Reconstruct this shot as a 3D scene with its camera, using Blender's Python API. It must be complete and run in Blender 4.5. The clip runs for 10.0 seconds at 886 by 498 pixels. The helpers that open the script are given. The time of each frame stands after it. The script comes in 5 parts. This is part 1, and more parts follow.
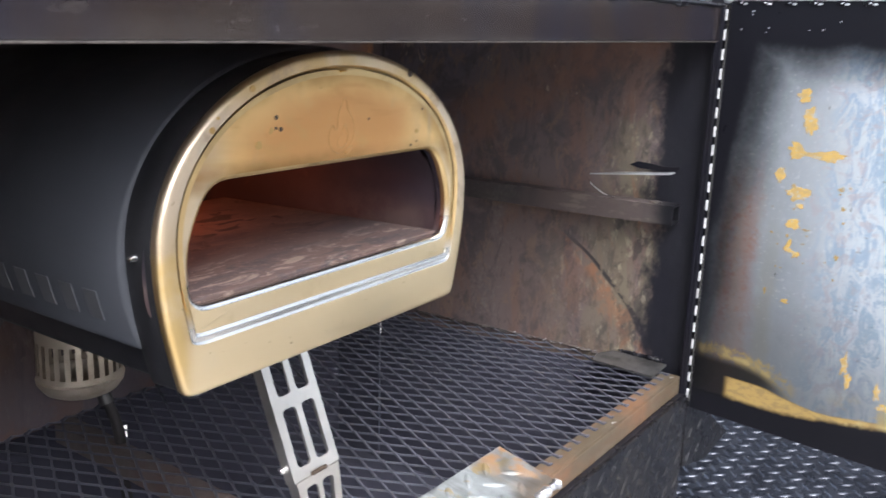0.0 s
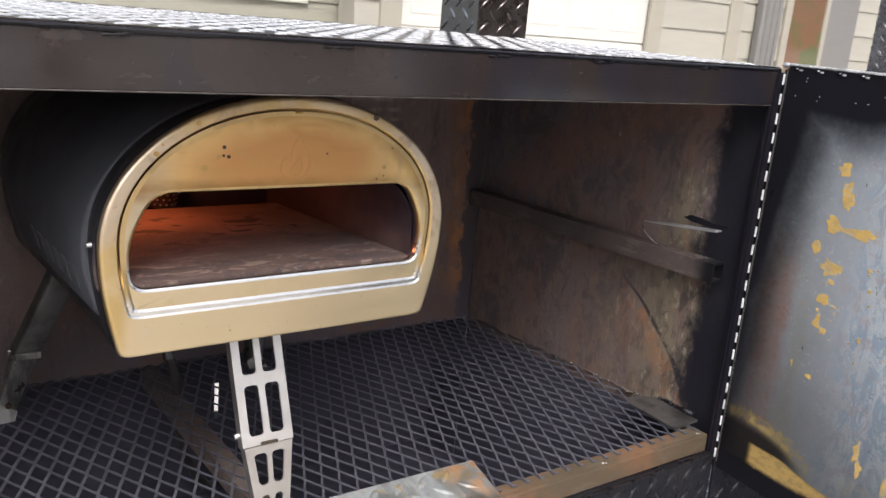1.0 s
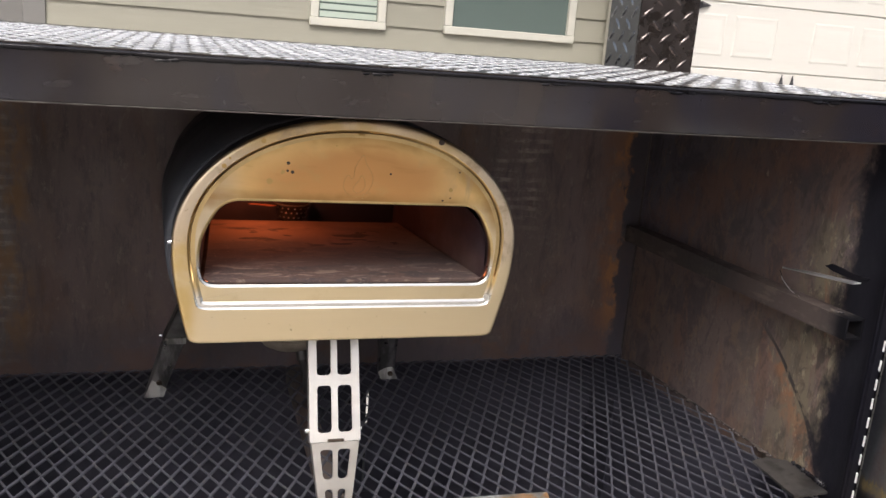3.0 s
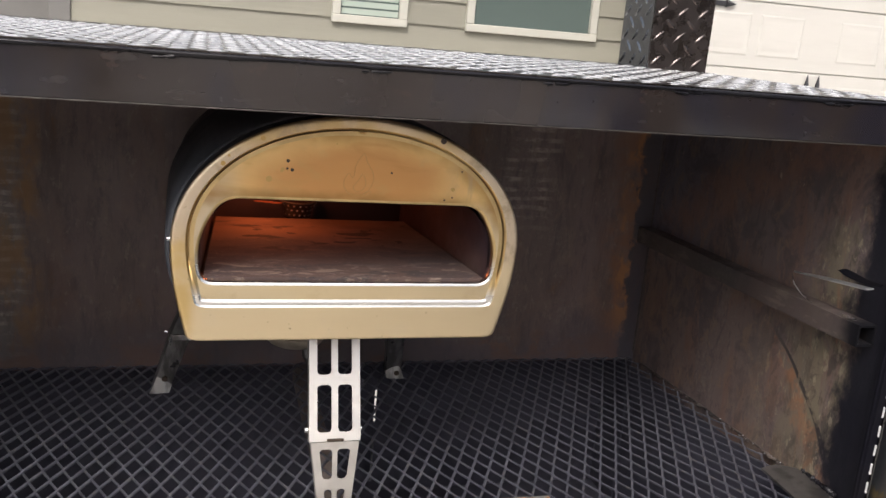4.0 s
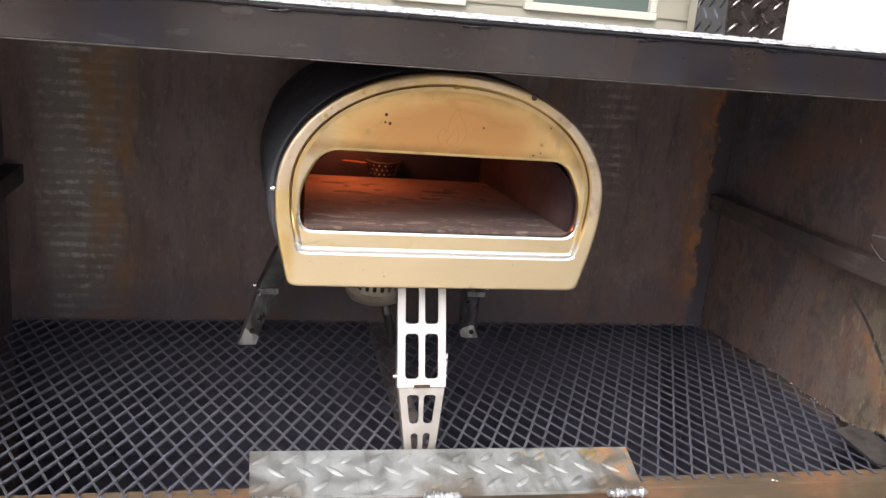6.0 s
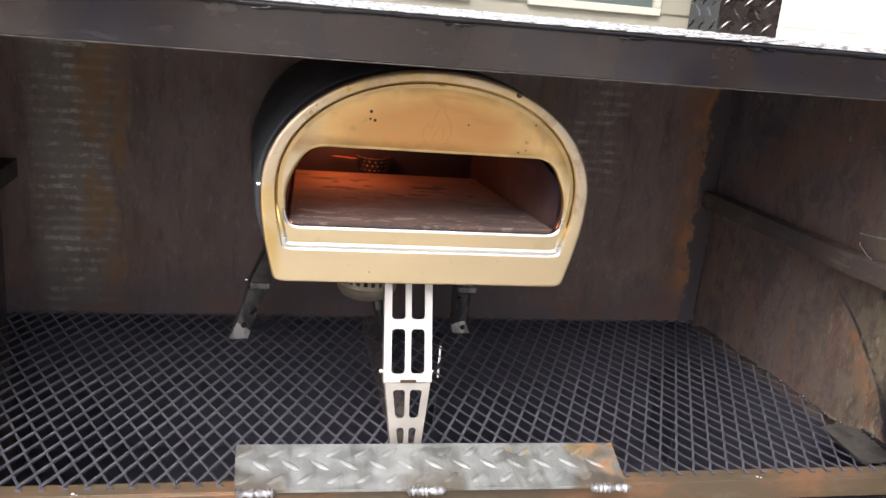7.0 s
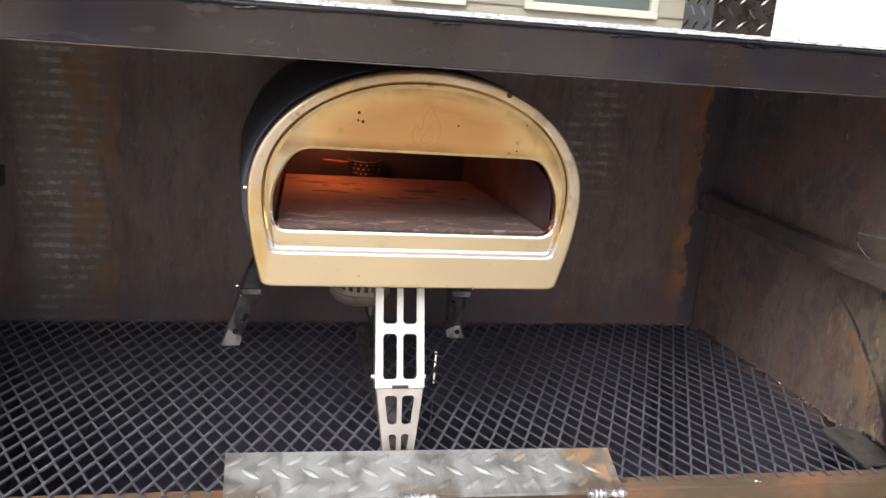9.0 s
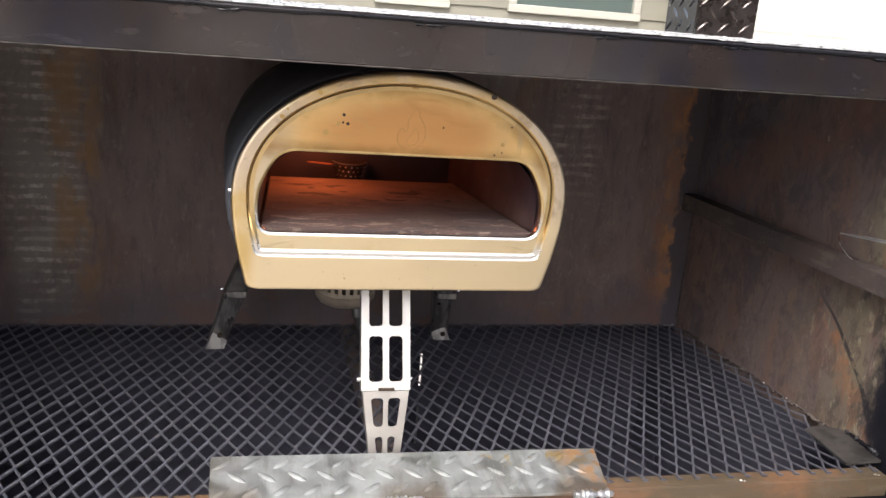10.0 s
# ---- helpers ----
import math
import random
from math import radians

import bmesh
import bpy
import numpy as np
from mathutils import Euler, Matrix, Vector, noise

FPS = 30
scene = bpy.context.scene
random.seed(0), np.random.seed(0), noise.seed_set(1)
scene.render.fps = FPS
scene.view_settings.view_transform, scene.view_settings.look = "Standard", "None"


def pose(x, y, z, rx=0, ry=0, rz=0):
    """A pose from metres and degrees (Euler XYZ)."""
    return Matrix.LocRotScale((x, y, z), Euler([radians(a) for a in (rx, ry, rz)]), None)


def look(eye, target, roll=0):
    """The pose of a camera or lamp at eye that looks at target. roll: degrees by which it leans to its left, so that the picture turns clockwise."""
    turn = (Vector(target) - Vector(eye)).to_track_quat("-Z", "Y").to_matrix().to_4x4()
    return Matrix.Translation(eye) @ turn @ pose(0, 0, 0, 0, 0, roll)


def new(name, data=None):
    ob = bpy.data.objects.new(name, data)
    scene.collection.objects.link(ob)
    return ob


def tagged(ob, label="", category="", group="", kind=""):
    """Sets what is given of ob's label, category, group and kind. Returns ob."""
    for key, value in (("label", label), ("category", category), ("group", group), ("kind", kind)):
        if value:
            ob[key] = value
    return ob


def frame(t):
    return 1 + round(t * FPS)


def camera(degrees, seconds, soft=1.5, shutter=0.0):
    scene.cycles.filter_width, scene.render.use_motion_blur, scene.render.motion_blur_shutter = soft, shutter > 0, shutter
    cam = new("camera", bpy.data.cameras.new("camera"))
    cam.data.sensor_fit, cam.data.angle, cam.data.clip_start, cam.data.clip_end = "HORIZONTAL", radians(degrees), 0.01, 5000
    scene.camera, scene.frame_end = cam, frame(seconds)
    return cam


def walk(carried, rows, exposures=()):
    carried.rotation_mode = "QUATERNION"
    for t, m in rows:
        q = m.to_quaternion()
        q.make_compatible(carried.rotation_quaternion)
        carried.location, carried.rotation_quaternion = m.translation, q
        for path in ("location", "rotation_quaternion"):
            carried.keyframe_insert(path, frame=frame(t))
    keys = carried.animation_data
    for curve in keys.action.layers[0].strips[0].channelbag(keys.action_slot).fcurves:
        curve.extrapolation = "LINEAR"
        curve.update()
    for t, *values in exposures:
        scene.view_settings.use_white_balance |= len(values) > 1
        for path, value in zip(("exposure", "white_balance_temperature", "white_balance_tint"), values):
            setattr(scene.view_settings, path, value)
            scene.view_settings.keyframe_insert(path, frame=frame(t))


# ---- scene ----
# camera: eye, target, roll at each time
PATH = [
    (0, (-0.5470, -0.5091, 1.2765), (0.6286, 0.3435, 0.9009), 1.59),
    (0.2, (-0.5540, -0.5798, 1.2990), (0.5782, 0.2496, 0.9347), 1.94),
    (0.5, (-0.5272, -0.6700, 1.3095), (0.5765, 0.2767, 0.9414), 3.50),
    (0.8, (-0.4410, -0.7546, 1.3435), (0.4630, 0.3149, 0.9672), 4.76),
    (1, (-0.3932, -0.7991, 1.3424), (0.4706, 0.3645, 0.9554), 5.11),
    (1.3, (-0.3744, -0.8613, 1.3542), (0.4151, 0.2960, 0.9803), 4.60),
    (1.5, (-0.3760, -0.8911, 1.3645), (0.4250, 0.3159, 0.9753), 4.54),
    (1.8, (-0.3736, -0.9219, 1.3572), (0.4011, 0.2400, 0.9670), 5.10),
    (2, (-0.3406, -0.9205, 1.3504), (0.4588, 0.2860, 0.9564), 5.71),
    (2.2, (-0.2980, -0.9078, 1.3617), (0.4489, 0.2754, 0.9813), 6.09),
    (2.5, (-0.2396, -0.9203, 1.3569), (0.3390, 0.4103, 0.9765), 6.38),
    (2.7, (-0.2109, -0.9367, 1.3515), (0.2391, 0.3954, 0.9972), 5.33),
    (3.8, (-0.1581, -0.9370, 1.3537), (0.2345, 0.4152, 1.0070), 4.39),
    (4, (-0.1562, -0.9327, 1.3538), (0.2380, 0.4666, 0.9843), 4.94),
    (4.5, (-0.1826, -0.9513, 1.3463), (0.1972, 0.4520, 0.9769), 5.15),
    (5, (-0.1910, -0.9611, 1.3384), (0.1438, 0.4510, 0.9591), 4.76),
    (5.5, (-0.2066, -0.9743, 1.3285), (0.1022, 0.4395, 0.9337), 5.05),
    (5.7, (-0.2116, -0.9675, 1.3255), (0.0929, 0.3954, 0.9351), 5.01),
    (6.8, (-0.1979, -0.9773, 1.3295), (0.1061, 0.3854, 0.9383), 4.95),
    (7, (-0.1884, -0.9790, 1.3314), (0.1168, 0.4300, 0.9173), 5.20),
    (7.5, (-0.1878, -0.9768, 1.3306), (0.1098, 0.4335, 0.9155), 4.93),
    (8, (-0.1830, -0.9727, 1.3276), (0.1091, 0.4396, 0.9152), 4.78),
    (8.5, (-0.1778, -0.9677, 1.3241), (0.1193, 0.4437, 0.9122), 4.74),
    (9, (-0.1738, -0.9666, 1.3242), (0.1303, 0.4456, 0.9201), 4.67),
    (9.5, (-0.1751, -0.9675, 1.3232), (0.1539, 0.4400, 0.9222), 4.91),
    (10, (-0.1748, -0.9667, 1.3236), (0.1549, 0.4414, 0.9256), 4.68),
]
cam = camera(53.8, 10.0, shutter=0.25)
walk(cam, [(t, look(eye, target, roll)) for t, eye, target, roll in PATH], exposures=(
    (0.0, 1.46, 5900.0, 11.0), (0.2, 1.30, 5950.0, 11.0), (0.5, 1.12, 6000.0, 11.0), (0.8, 1.14, 6200.0, 12.0), (1.0, 0.86, 6300.0, 13.0), (1.3, 0.76, 6350.0, 13.0), (2.5, 0.69, 6450.0, 13.0), (4.0, 0.56, 6500.0, 13.0), (4.5, 0.81, 6500.0, 13.0), (5.0, 1.28, 6500.0, 11.0), (5.5, 1.14, 6400.0, 13.0), (7.0, 1.08, 6450.0, 13.0), (10.0, 1.04, 6450.0, 13.0)))

# ---- world and light ----
SUN_ELEVATION, SUN_AZIMUTH = 52.0, 208.0
world = bpy.data.worlds.new("sky")
scene.world = world
world.use_nodes = True
wt = world.node_tree
sky = wt.nodes.new("ShaderNodeTexSky")
sky.sky_type = "NISHITA"
sky.sun_disc = False
sky.sun_elevation = radians(SUN_ELEVATION)
sky.sun_rotation = radians(SUN_AZIMUTH)
sky.dust_density = 6.0
sky.ozone_density = 0.6
haze = wt.nodes.new("ShaderNodeHueSaturation")
haze.inputs["Saturation"].default_value = 0.45
wt.links.new(sky.outputs[0], haze.inputs["Color"])
wt.links.new(haze.outputs[0], wt.nodes["Background"].inputs[0])
wt.nodes["Background"].inputs[1].default_value = 0.15

sun_data = bpy.data.lights.new("sun", "SUN")
sun_data.energy, sun_data.angle, sun_data.color = 1.5, radians(24), (1.0, 0.965, 0.91)
sun = new("sun", sun_data)
az, el = radians(SUN_AZIMUTH), radians(SUN_ELEVATION)
sun.matrix_world = look((0, 0, 0), (-math.sin(az) * math.cos(el), -math.cos(az) * math.cos(el), -math.sin(el)))


# ---- materials ----
class Mat:
    """A node material with a few chained helpers."""

    def __init__(self, name, color=(0.5, 0.5, 0.5), rough=0.5, metal=0.0, coords="Object"):
        self.m = bpy.data.materials.new(name)
        self.m.use_nodes = True
        self.t = self.m.node_tree
        self.b = self.t.nodes["Principled BSDF"]
        self.b.inputs["Base Color"].default_value = (*color, 1)
        self.b.inputs["Roughness"].default_value = rough
        self.b.inputs["Metallic"].default_value = metal
        self.co = self.n("ShaderNodeTexCoord").outputs[coords]
        self.col = self.rgb(color)
        self.height = None

    def n(self, kind, **kw):
        node = self.t.nodes.new(kind)
        for k, v in kw.items():
            if k == "operation":
                node.operation = v
            elif k == "blend_type":
                node.blend_type = v
            elif k == "data_type":
                node.data_type = v
        return node

    def link(self, a, b):
        self.t.links.new(a, b)

    def rgb(self, c):
        node = self.n("ShaderNodeRGB")
        node.outputs[0].default_value = (*c, 1)
        return node.outputs[0]

    def stretch(self, sx, sy, sz, loc=(0, 0, 0), rot=(0, 0, 0)):
        node = self.n("ShaderNodeMapping")
        node.inputs["Scale"].default_value = (sx, sy, sz)
        node.inputs["Location"].default_value = loc
        node.inputs["Rotation"].default_value = rot
        self.link(self.co, node.inputs["Vector"])
        return node.outputs[0]

    def noise(self, scale, detail=4, rough=0.55, vec=None, distortion=0.0):
        node = self.n("ShaderNodeTexNoise")
        node.inputs["Scale"].default_value = scale
        node.inputs["Detail"].default_value = detail
        node.inputs["Roughness"].default_value = rough
        node.inputs["Distortion"].default_value = distortion
        self.link(vec or self.co, node.inputs["Vector"])
        return node.outputs["Fac"]

    def ramp(self, fac, lo, hi, a=0.0, b=1.0):
        node = self.n("ShaderNodeMapRange")
        node.interpolation_type = "SMOOTHSTEP"
        for key, v in (("From Min", lo), ("From Max", hi), ("To Min", a), ("To Max", b)):
            node.inputs[key].default_value = v
        self.link(fac, node.inputs["Value"])
        return node.outputs[0]

    def math(self, op, a, b=0.0):
        node = self.n("ShaderNodeMath", operation=op)
        for i, v in ((0, a), (1, b)):
            if isinstance(v, (int, float)):
                node.inputs[i].default_value = v
            else:
                self.link(v, node.inputs[i])
        return node.outputs[0]

    def axis(self, name):
        node = self.n("ShaderNodeSeparateXYZ")
        self.link(self.co, node.inputs[0])
        return node.outputs[name]

    def blend(self, fac, color):
        node = self.n("ShaderNodeMix", data_type="RGBA")
        if isinstance(fac, (int, float)):
            node.inputs["Factor"].default_value = fac
        else:
            self.link(fac, node.inputs["Factor"])
        self.link(self.col, node.inputs[6])
        self.link(color if not isinstance(color, tuple) else self.rgb(color), node.inputs[7])
        self.col = node.outputs[2]
        return self

    def random_tint(self, amount):
        info = self.n("ShaderNodeObjectInfo")
        hsv = self.n("ShaderNodeHueSaturation")
        self.link(self.ramp(info.outputs["Random"], 0, 1, 1 - amount, 1 + amount), hsv.inputs["Value"])
        self.link(self.col, hsv.inputs["Color"])
        self.col = hsv.outputs[0]
        return self

    def rough(self, fac, a, b):
        self.link(self.ramp(fac, 0.25, 0.75, a, b), self.b.inputs["Roughness"])
        return self

    def metal(self, fac):
        self.link(fac, self.b.inputs["Metallic"])
        return self

    def bump(self, fac, strength=0.3, distance=0.002):
        node = self.n("ShaderNodeBump")
        node.inputs["Strength"].default_value = strength
        node.inputs["Distance"].default_value = distance
        self.link(fac, node.inputs["Height"])
        if self.height:
            self.link(self.height, node.inputs["Normal"])
        self.height = node.outputs[0]
        return self

    def done(self):
        self.link(self.col, self.b.inputs["Base Color"])
        if self.height:
            self.link(self.height, self.b.inputs["Normal"])
        return self.m


def rusty_steel(name, base=(0.108, 0.081, 0.079), rust=0.5, streak=1.0):
    """Uncoated sheet with dark mill scale, brown and orange rust in upright streaks."""
    m = Mat(name, base, 0.6, 0.0)
    v = m.stretch(1, 1, 0.25)
    big = m.noise(5.5, 6, 0.6, v, 0.4)
    mid = m.noise(22, 5, 0.65, m.stretch(1, 1, 0.5), 0.3)
    fine = m.noise(160, 4, 0.6)
    m.blend(m.ramp(big, 0.40, 0.62, 0, 0.85), (0.122, 0.086, 0.074))
    m.blend(m.ramp(mid, 0.55, 0.72, 0, 0.6), (0.07, 0.062, 0.066))
    m.blend(m.ramp(m.math("MULTIPLY", big, mid), 0.30, 0.42, 0, rust), (0.20, 0.105, 0.055))
    m.blend(m.ramp(m.math("MULTIPLY", m.noise(9, 4, 0.6, m.stretch(1, 1, 0.3)), fine), 0.29, 0.42, 0, 0.4), (0.20, 0.175, 0.15))
    m.rough(mid, 0.42, 0.72)
    m.bump(fine, 0.25, 0.001).bump(mid, 0.2, 0.002)
    return m


black_paint = Mat("black_gloss_paint", (0.010, 0.0095, 0.012), 0.28)
black_paint.blend(black_paint.ramp(black_paint.noise(9, 5), 0.5, 0.75, 0, 0.5), (0.018, 0.016, 0.016))
black_paint.blend(black_paint.ramp(black_paint.noise(300, 2), 0.68, 0.75, 0, 0.5), (0.12, 0.11, 0.1))
black_paint.rough(black_paint.noise(14, 5), 0.22, 0.42).bump(black_paint.noise(220, 3), 0.12, 0.0006).bump(black_paint.noise(12, 2), 0.08, 0.003)
black_paint.b.inputs["Specular IOR Level"].default_value = 0.22
BLACK = black_paint.done()

m = Mat("dull_black_paint", (0.006, 0.006, 0.010), 0.7)
m.blend(m.ramp(m.noise(10, 4), 0.45, 0.65, 0, 0.6), (0.009, 0.008, 0.010))
m.b.inputs["Specular IOR Level"].default_value = 0.12
DULL_BLACK = m.done()
m = Mat("fresh_gloss_black", (0.006, 0.006, 0.007), 0.07)
m.b.inputs["Specular IOR Level"].default_value = 0.9
GLOSS_BLACK = m.done()
m = Mat("header_paint", (0.022, 0.0170, 0.0155), 0.2)
m.blend(m.ramp(m.noise(6, 4, 0.55, m.stretch(1, 1, 0.5)), 0.46, 0.62, 0, 0.6), (0.016, 0.012, 0.011))
m.blend(m.ramp(m.noise(38, 4, 0.65, m.stretch(0.5, 1, 1.5)), 0.60, 0.70, 0, 0.45), (0.045, 0.040, 0.038))
m.blend(m.ramp(m.noise(170, 3), 0.70, 0.76, 0, 0.5), (0.12, 0.11, 0.10))
m.blend(m.ramp(m.noise(5, 4, 0.6, m.stretch(1, 1, 0.6, (0.3, 0, 0)), 0.4), 0.47, 0.60, 0, 0.65), (0.010, 0.0105, 0.018))
m.blend(m.ramp(m.noise(20, 5, 0.7, m.stretch(0.7, 1, 1), 0.5), 0.58, 0.68, 0, 0.4), (0.040, 0.025, 0.020))
m.rough(m.noise(9, 5, 0.6, m.stretch(0.6, 1, 1.4)), 0.07, 0.22).bump(m.noise(220, 3), 0.06, 0.0004).bump(m.noise(16, 3, 0.5, m.stretch(0.6, 1, 1)), 0.10, 0.0018)
m.b.inputs["Specular IOR Level"].default_value = 0.62
HEADER = m.done()
# paler colour stands for light caught along the header's lower edge
m = Mat("painted_edge_highlight", (0.065, 0.055, 0.048), 0.55, 0.2)
m.blend(m.ramp(m.noise(50, 4), 0.42, 0.6, 0, 0.85), (0.028, 0.022, 0.02))
EDGE_HIGHLIGHT = m.done()

m = Mat("sooty_steel", (0.045, 0.044, 0.064), 0.75)
m.blend(m.ramp(m.noise(8, 5), 0.4, 0.65, 0, 0.7), (0.050, 0.048, 0.065)).rough(m.noise(20, 4), 0.6, 0.8)
SOOT = m.done()

m = rusty_steel("rusty_back_sheet", base=(0.150, 0.106, 0.102), rust=0.75)
xax, zax = m.axis("X"), m.axis("Z")
row_shift = m.math("MULTIPLY", m.math("SUBTRACT", m.noise(26, 4, 0.6, m.stretch(0.7, 1, 1)), 0.5), 4.6)
rows = m.ramp(m.math("SINE", m.math("ADD", m.math("MULTIPLY", zax, 2 * math.pi / 0.0175), row_shift)), -0.2, 0.7)
posts = m.ramp(m.math("SINE", m.math("ADD", m.math("MULTIPLY", xax, 2 * math.pi / 0.0245), m.math("MULTIPLY", row_shift, 1.3))), 0.35, 0.9)
broken = m.ramp(m.noise(62, 5, 0.75, m.stretch(0.7, 1, 1.0)), 0.40, 0.56)
weave = m.math("MULTIPLY", m.math("MAXIMUM", rows, m.math("MULTIPLY", posts, 0.22)), m.math("MULTIPLY", broken, m.ramp(m.noise(30, 4, 0.65, m.stretch(1, 1, 0.6)), 0.38, 0.56, 0.1, 1.0)))


def upright(x0, x1, soft):
    wander = m.math("ADD", xax, m.math("MULTIPLY", m.math("SUBTRACT", m.noise(14, 4, 0.6, m.stretch(1, 1, 0.4)), 0.5), 0.045))
    return m.math("MULTIPLY", m.ramp(wander, x0 - soft, x0 + soft), m.ramp(wander, x1 - soft, x1 + soft, 1, 0))


m.blend(m.ramp(m.noise(45, 5, 0.7, m.stretch(1, 1, 0.28)), 0.50, 0.66, 0, 0.5), (0.055, 0.045, 0.046))
m.blend(m.ramp(m.noise(42, 5, 0.7, m.stretch(1, 1, 0.16), 0.4), 0.50, 0.66, 0, 0.4), (0.060, 0.046, 0.044))
m.blend(m.ramp(m.noise(11, 5, 0.65, m.stretch(1, 1, 0.3), 0.5), 0.50, 0.66, 0, 0.5), (0.150, 0.088, 0.066))
m.blend(m.ramp(m.noise(30, 5, 0.7, m.stretch(1, 1, 0.5), 0.4), 0.52, 0.64, 0, 0.55), (0.170, 0.118, 0.098))
m.blend(m.ramp(m.noise(90, 4, 0.7, m.stretch(1, 1, 0.4)), 0.58, 0.68, 0, 0.5), (0.21, 0.165, 0.135))
grey_band, orange_band, faint_band = upright(-0.540, -0.440, 0.028), upright(-0.478, -0.408, 0.014), upright(0.345, 0.435, 0.022)
m.blend(m.math("MULTIPLY", grey_band, m.ramp(m.noise(14, 4), 0.32, 0.58, 0.30, 0.90)), (0.205, 0.185, 0.165))
m.blend(m.math("MULTIPLY", m.math("MULTIPLY", grey_band, weave), m.ramp(m.noise(17, 3), 0.34, 0.54, 0.35, 1.0)), (0.42, 0.375, 0.325))
m.blend(m.math("MULTIPLY", orange_band, m.math("MULTIPLY", m.ramp(m.noise(22, 5, 0.65, m.stretch(1, 1, 0.5)), 0.40, 0.58, 0, 0.9), m.ramp(m.noise(8, 3, 0.5, m.stretch(0.2, 1, 1)), 0.32, 0.48, 0.60, 0.9))), (0.235, 0.128, 0.050))
m.blend(m.math("MULTIPLY", m.math("MULTIPLY", faint_band, weave), m.math("MULTIPLY", m.ramp(zax, 0.98, 1.10), m.ramp(m.noise(17, 3), 0.38, 0.54, 0.15, 0.95))), (0.30, 0.250, 0.215))
m.blend(m.ramp(m.noise(55, 4, 0.65, m.stretch(1, 1, 0.5), 0.5), 0.60, 0.70, 0, 0.5), (0.22, 0.18, 0.155))
m.blend(m.math("MULTIPLY", m.ramp(m.math("ADD", zax, m.math("MULTIPLY", m.noise(16, 4), 0.10)), 0.885, 0.835), m.ramp(m.noise(19, 4, 0.6), 0.48, 0.60, 0, 0.75)), (0.21, 0.095, 0.040))
corner = m.math("ADD", xax, m.math("MULTIPLY", m.math("SUBTRACT", m.noise(34, 5, 0.65, m.stretch(1, 1, 0.8)), 0.5), 0.06))
m.blend(m.math("MULTIPLY", m.ramp(corner, 0.52, 0.60), m.ramp(m.noise(20, 5, 0.65), 0.38, 0.60, 0, 0.8)), (0.185, 0.085, 0.045))
m.blend(m.math("MULTIPLY", m.ramp(corner, 0.575, 0.60), m.ramp(m.noise(34, 4, 0.65, m.stretch(1, 1, 0.5)), 0.44, 0.58, 0, 0.9)), (0.28, 0.125, 0.045))
# dark bluish strip at the right corner, then darker and bluer towards the floor
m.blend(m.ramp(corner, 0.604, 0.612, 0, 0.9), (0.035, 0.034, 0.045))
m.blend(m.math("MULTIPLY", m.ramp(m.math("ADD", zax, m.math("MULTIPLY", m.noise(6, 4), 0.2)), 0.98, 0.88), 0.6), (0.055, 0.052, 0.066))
RUST_BACK = m.done()

m = rusty_steel("rusty_side_sheet", base=(0.132, 0.098, 0.088), rust=0.45)
m.blend(0.25, (0.108, 0.092, 0.094))
yax, zax = m.axis("Y"), m.axis("Z")
near = m.ramp(m.math("ADD", yax, m.math("MULTIPLY", m.noise(6, 3), 0.16)), 0.30, 0.10)
low_part = m.ramp(zax, 1.0, 0.95)
tongue = m.math("MULTIPLY", m.ramp(yax, 0.10, 0.03), m.ramp(m.math("ADD", zax, m.math("MULTIPLY", m.noise(14, 3, 0.5, m.stretch(1, 1, 0.2)), 0.16)), 1.30, 1.16))
patchy = m.math("MAXIMUM", m.math("MULTIPLY", near, low_part), tongue)
# bluish tone over the upper back, then darker towards the top
upper_back = m.math("MULTIPLY", m.ramp(m.math("ADD", m.math("ADD", yax, m.math("MULTIPLY", zax, 0.4)), m.math("MULTIPLY", m.noise(5, 4), 0.25)), 0.83, 0.95), m.ramp(zax, 1.00, 1.03))
m.blend(m.math("MULTIPLY", upper_back, 0.7), (0.105, 0.100, 0.128))
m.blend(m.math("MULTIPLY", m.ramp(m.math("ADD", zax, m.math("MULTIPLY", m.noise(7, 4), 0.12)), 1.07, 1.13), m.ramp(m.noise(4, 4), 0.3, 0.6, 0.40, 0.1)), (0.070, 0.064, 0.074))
upper = m.ramp(m.noise(9, 4, 0.6, m.stretch(1, 1.6, 0.6), 0.6), 0.48, 0.62, 0, 0.55)
m.blend(upper, (0.15, 0.085, 0.062))
m.blend(m.ramp(m.noise(13, 5, 0.7, m.stretch(1, 1.2, 0.8), 0.8), 0.48, 0.60, 0, 0.70), (0.058, 0.050, 0.056))
m.blend(m.ramp(m.noise(36, 5, 0.72, m.stretch(1, 1, 0.6), 0.6), 0.52, 0.64, 0, 0.55), (0.165, 0.112, 0.078))
m.blend(m.ramp(m.noise(70, 4, 0.7, m.stretch(1, 1, 0.5), 0.3), 0.54, 0.64, 0, 0.5), (0.052, 0.044, 0.046))
slant = m.math("ADD", m.math("ADD", zax, m.math("MULTIPLY", yax, 0.55)), m.math("MULTIPLY", m.math("SUBTRACT", m.noise(8, 5, 0.65), 0.5), 0.12))
m.blend(m.math("MULTIPLY", m.math("MULTIPLY", m.ramp(slant, 1.225, 1.26), m.ramp(slant, 1.345, 1.30)), m.math("MULTIPLY", m.ramp(zax, 1.03, 1.06), m.ramp(m.noise(26, 4, 0.65), 0.36, 0.58, 0.15, 0.6))), (0.165, 0.090, 0.066))
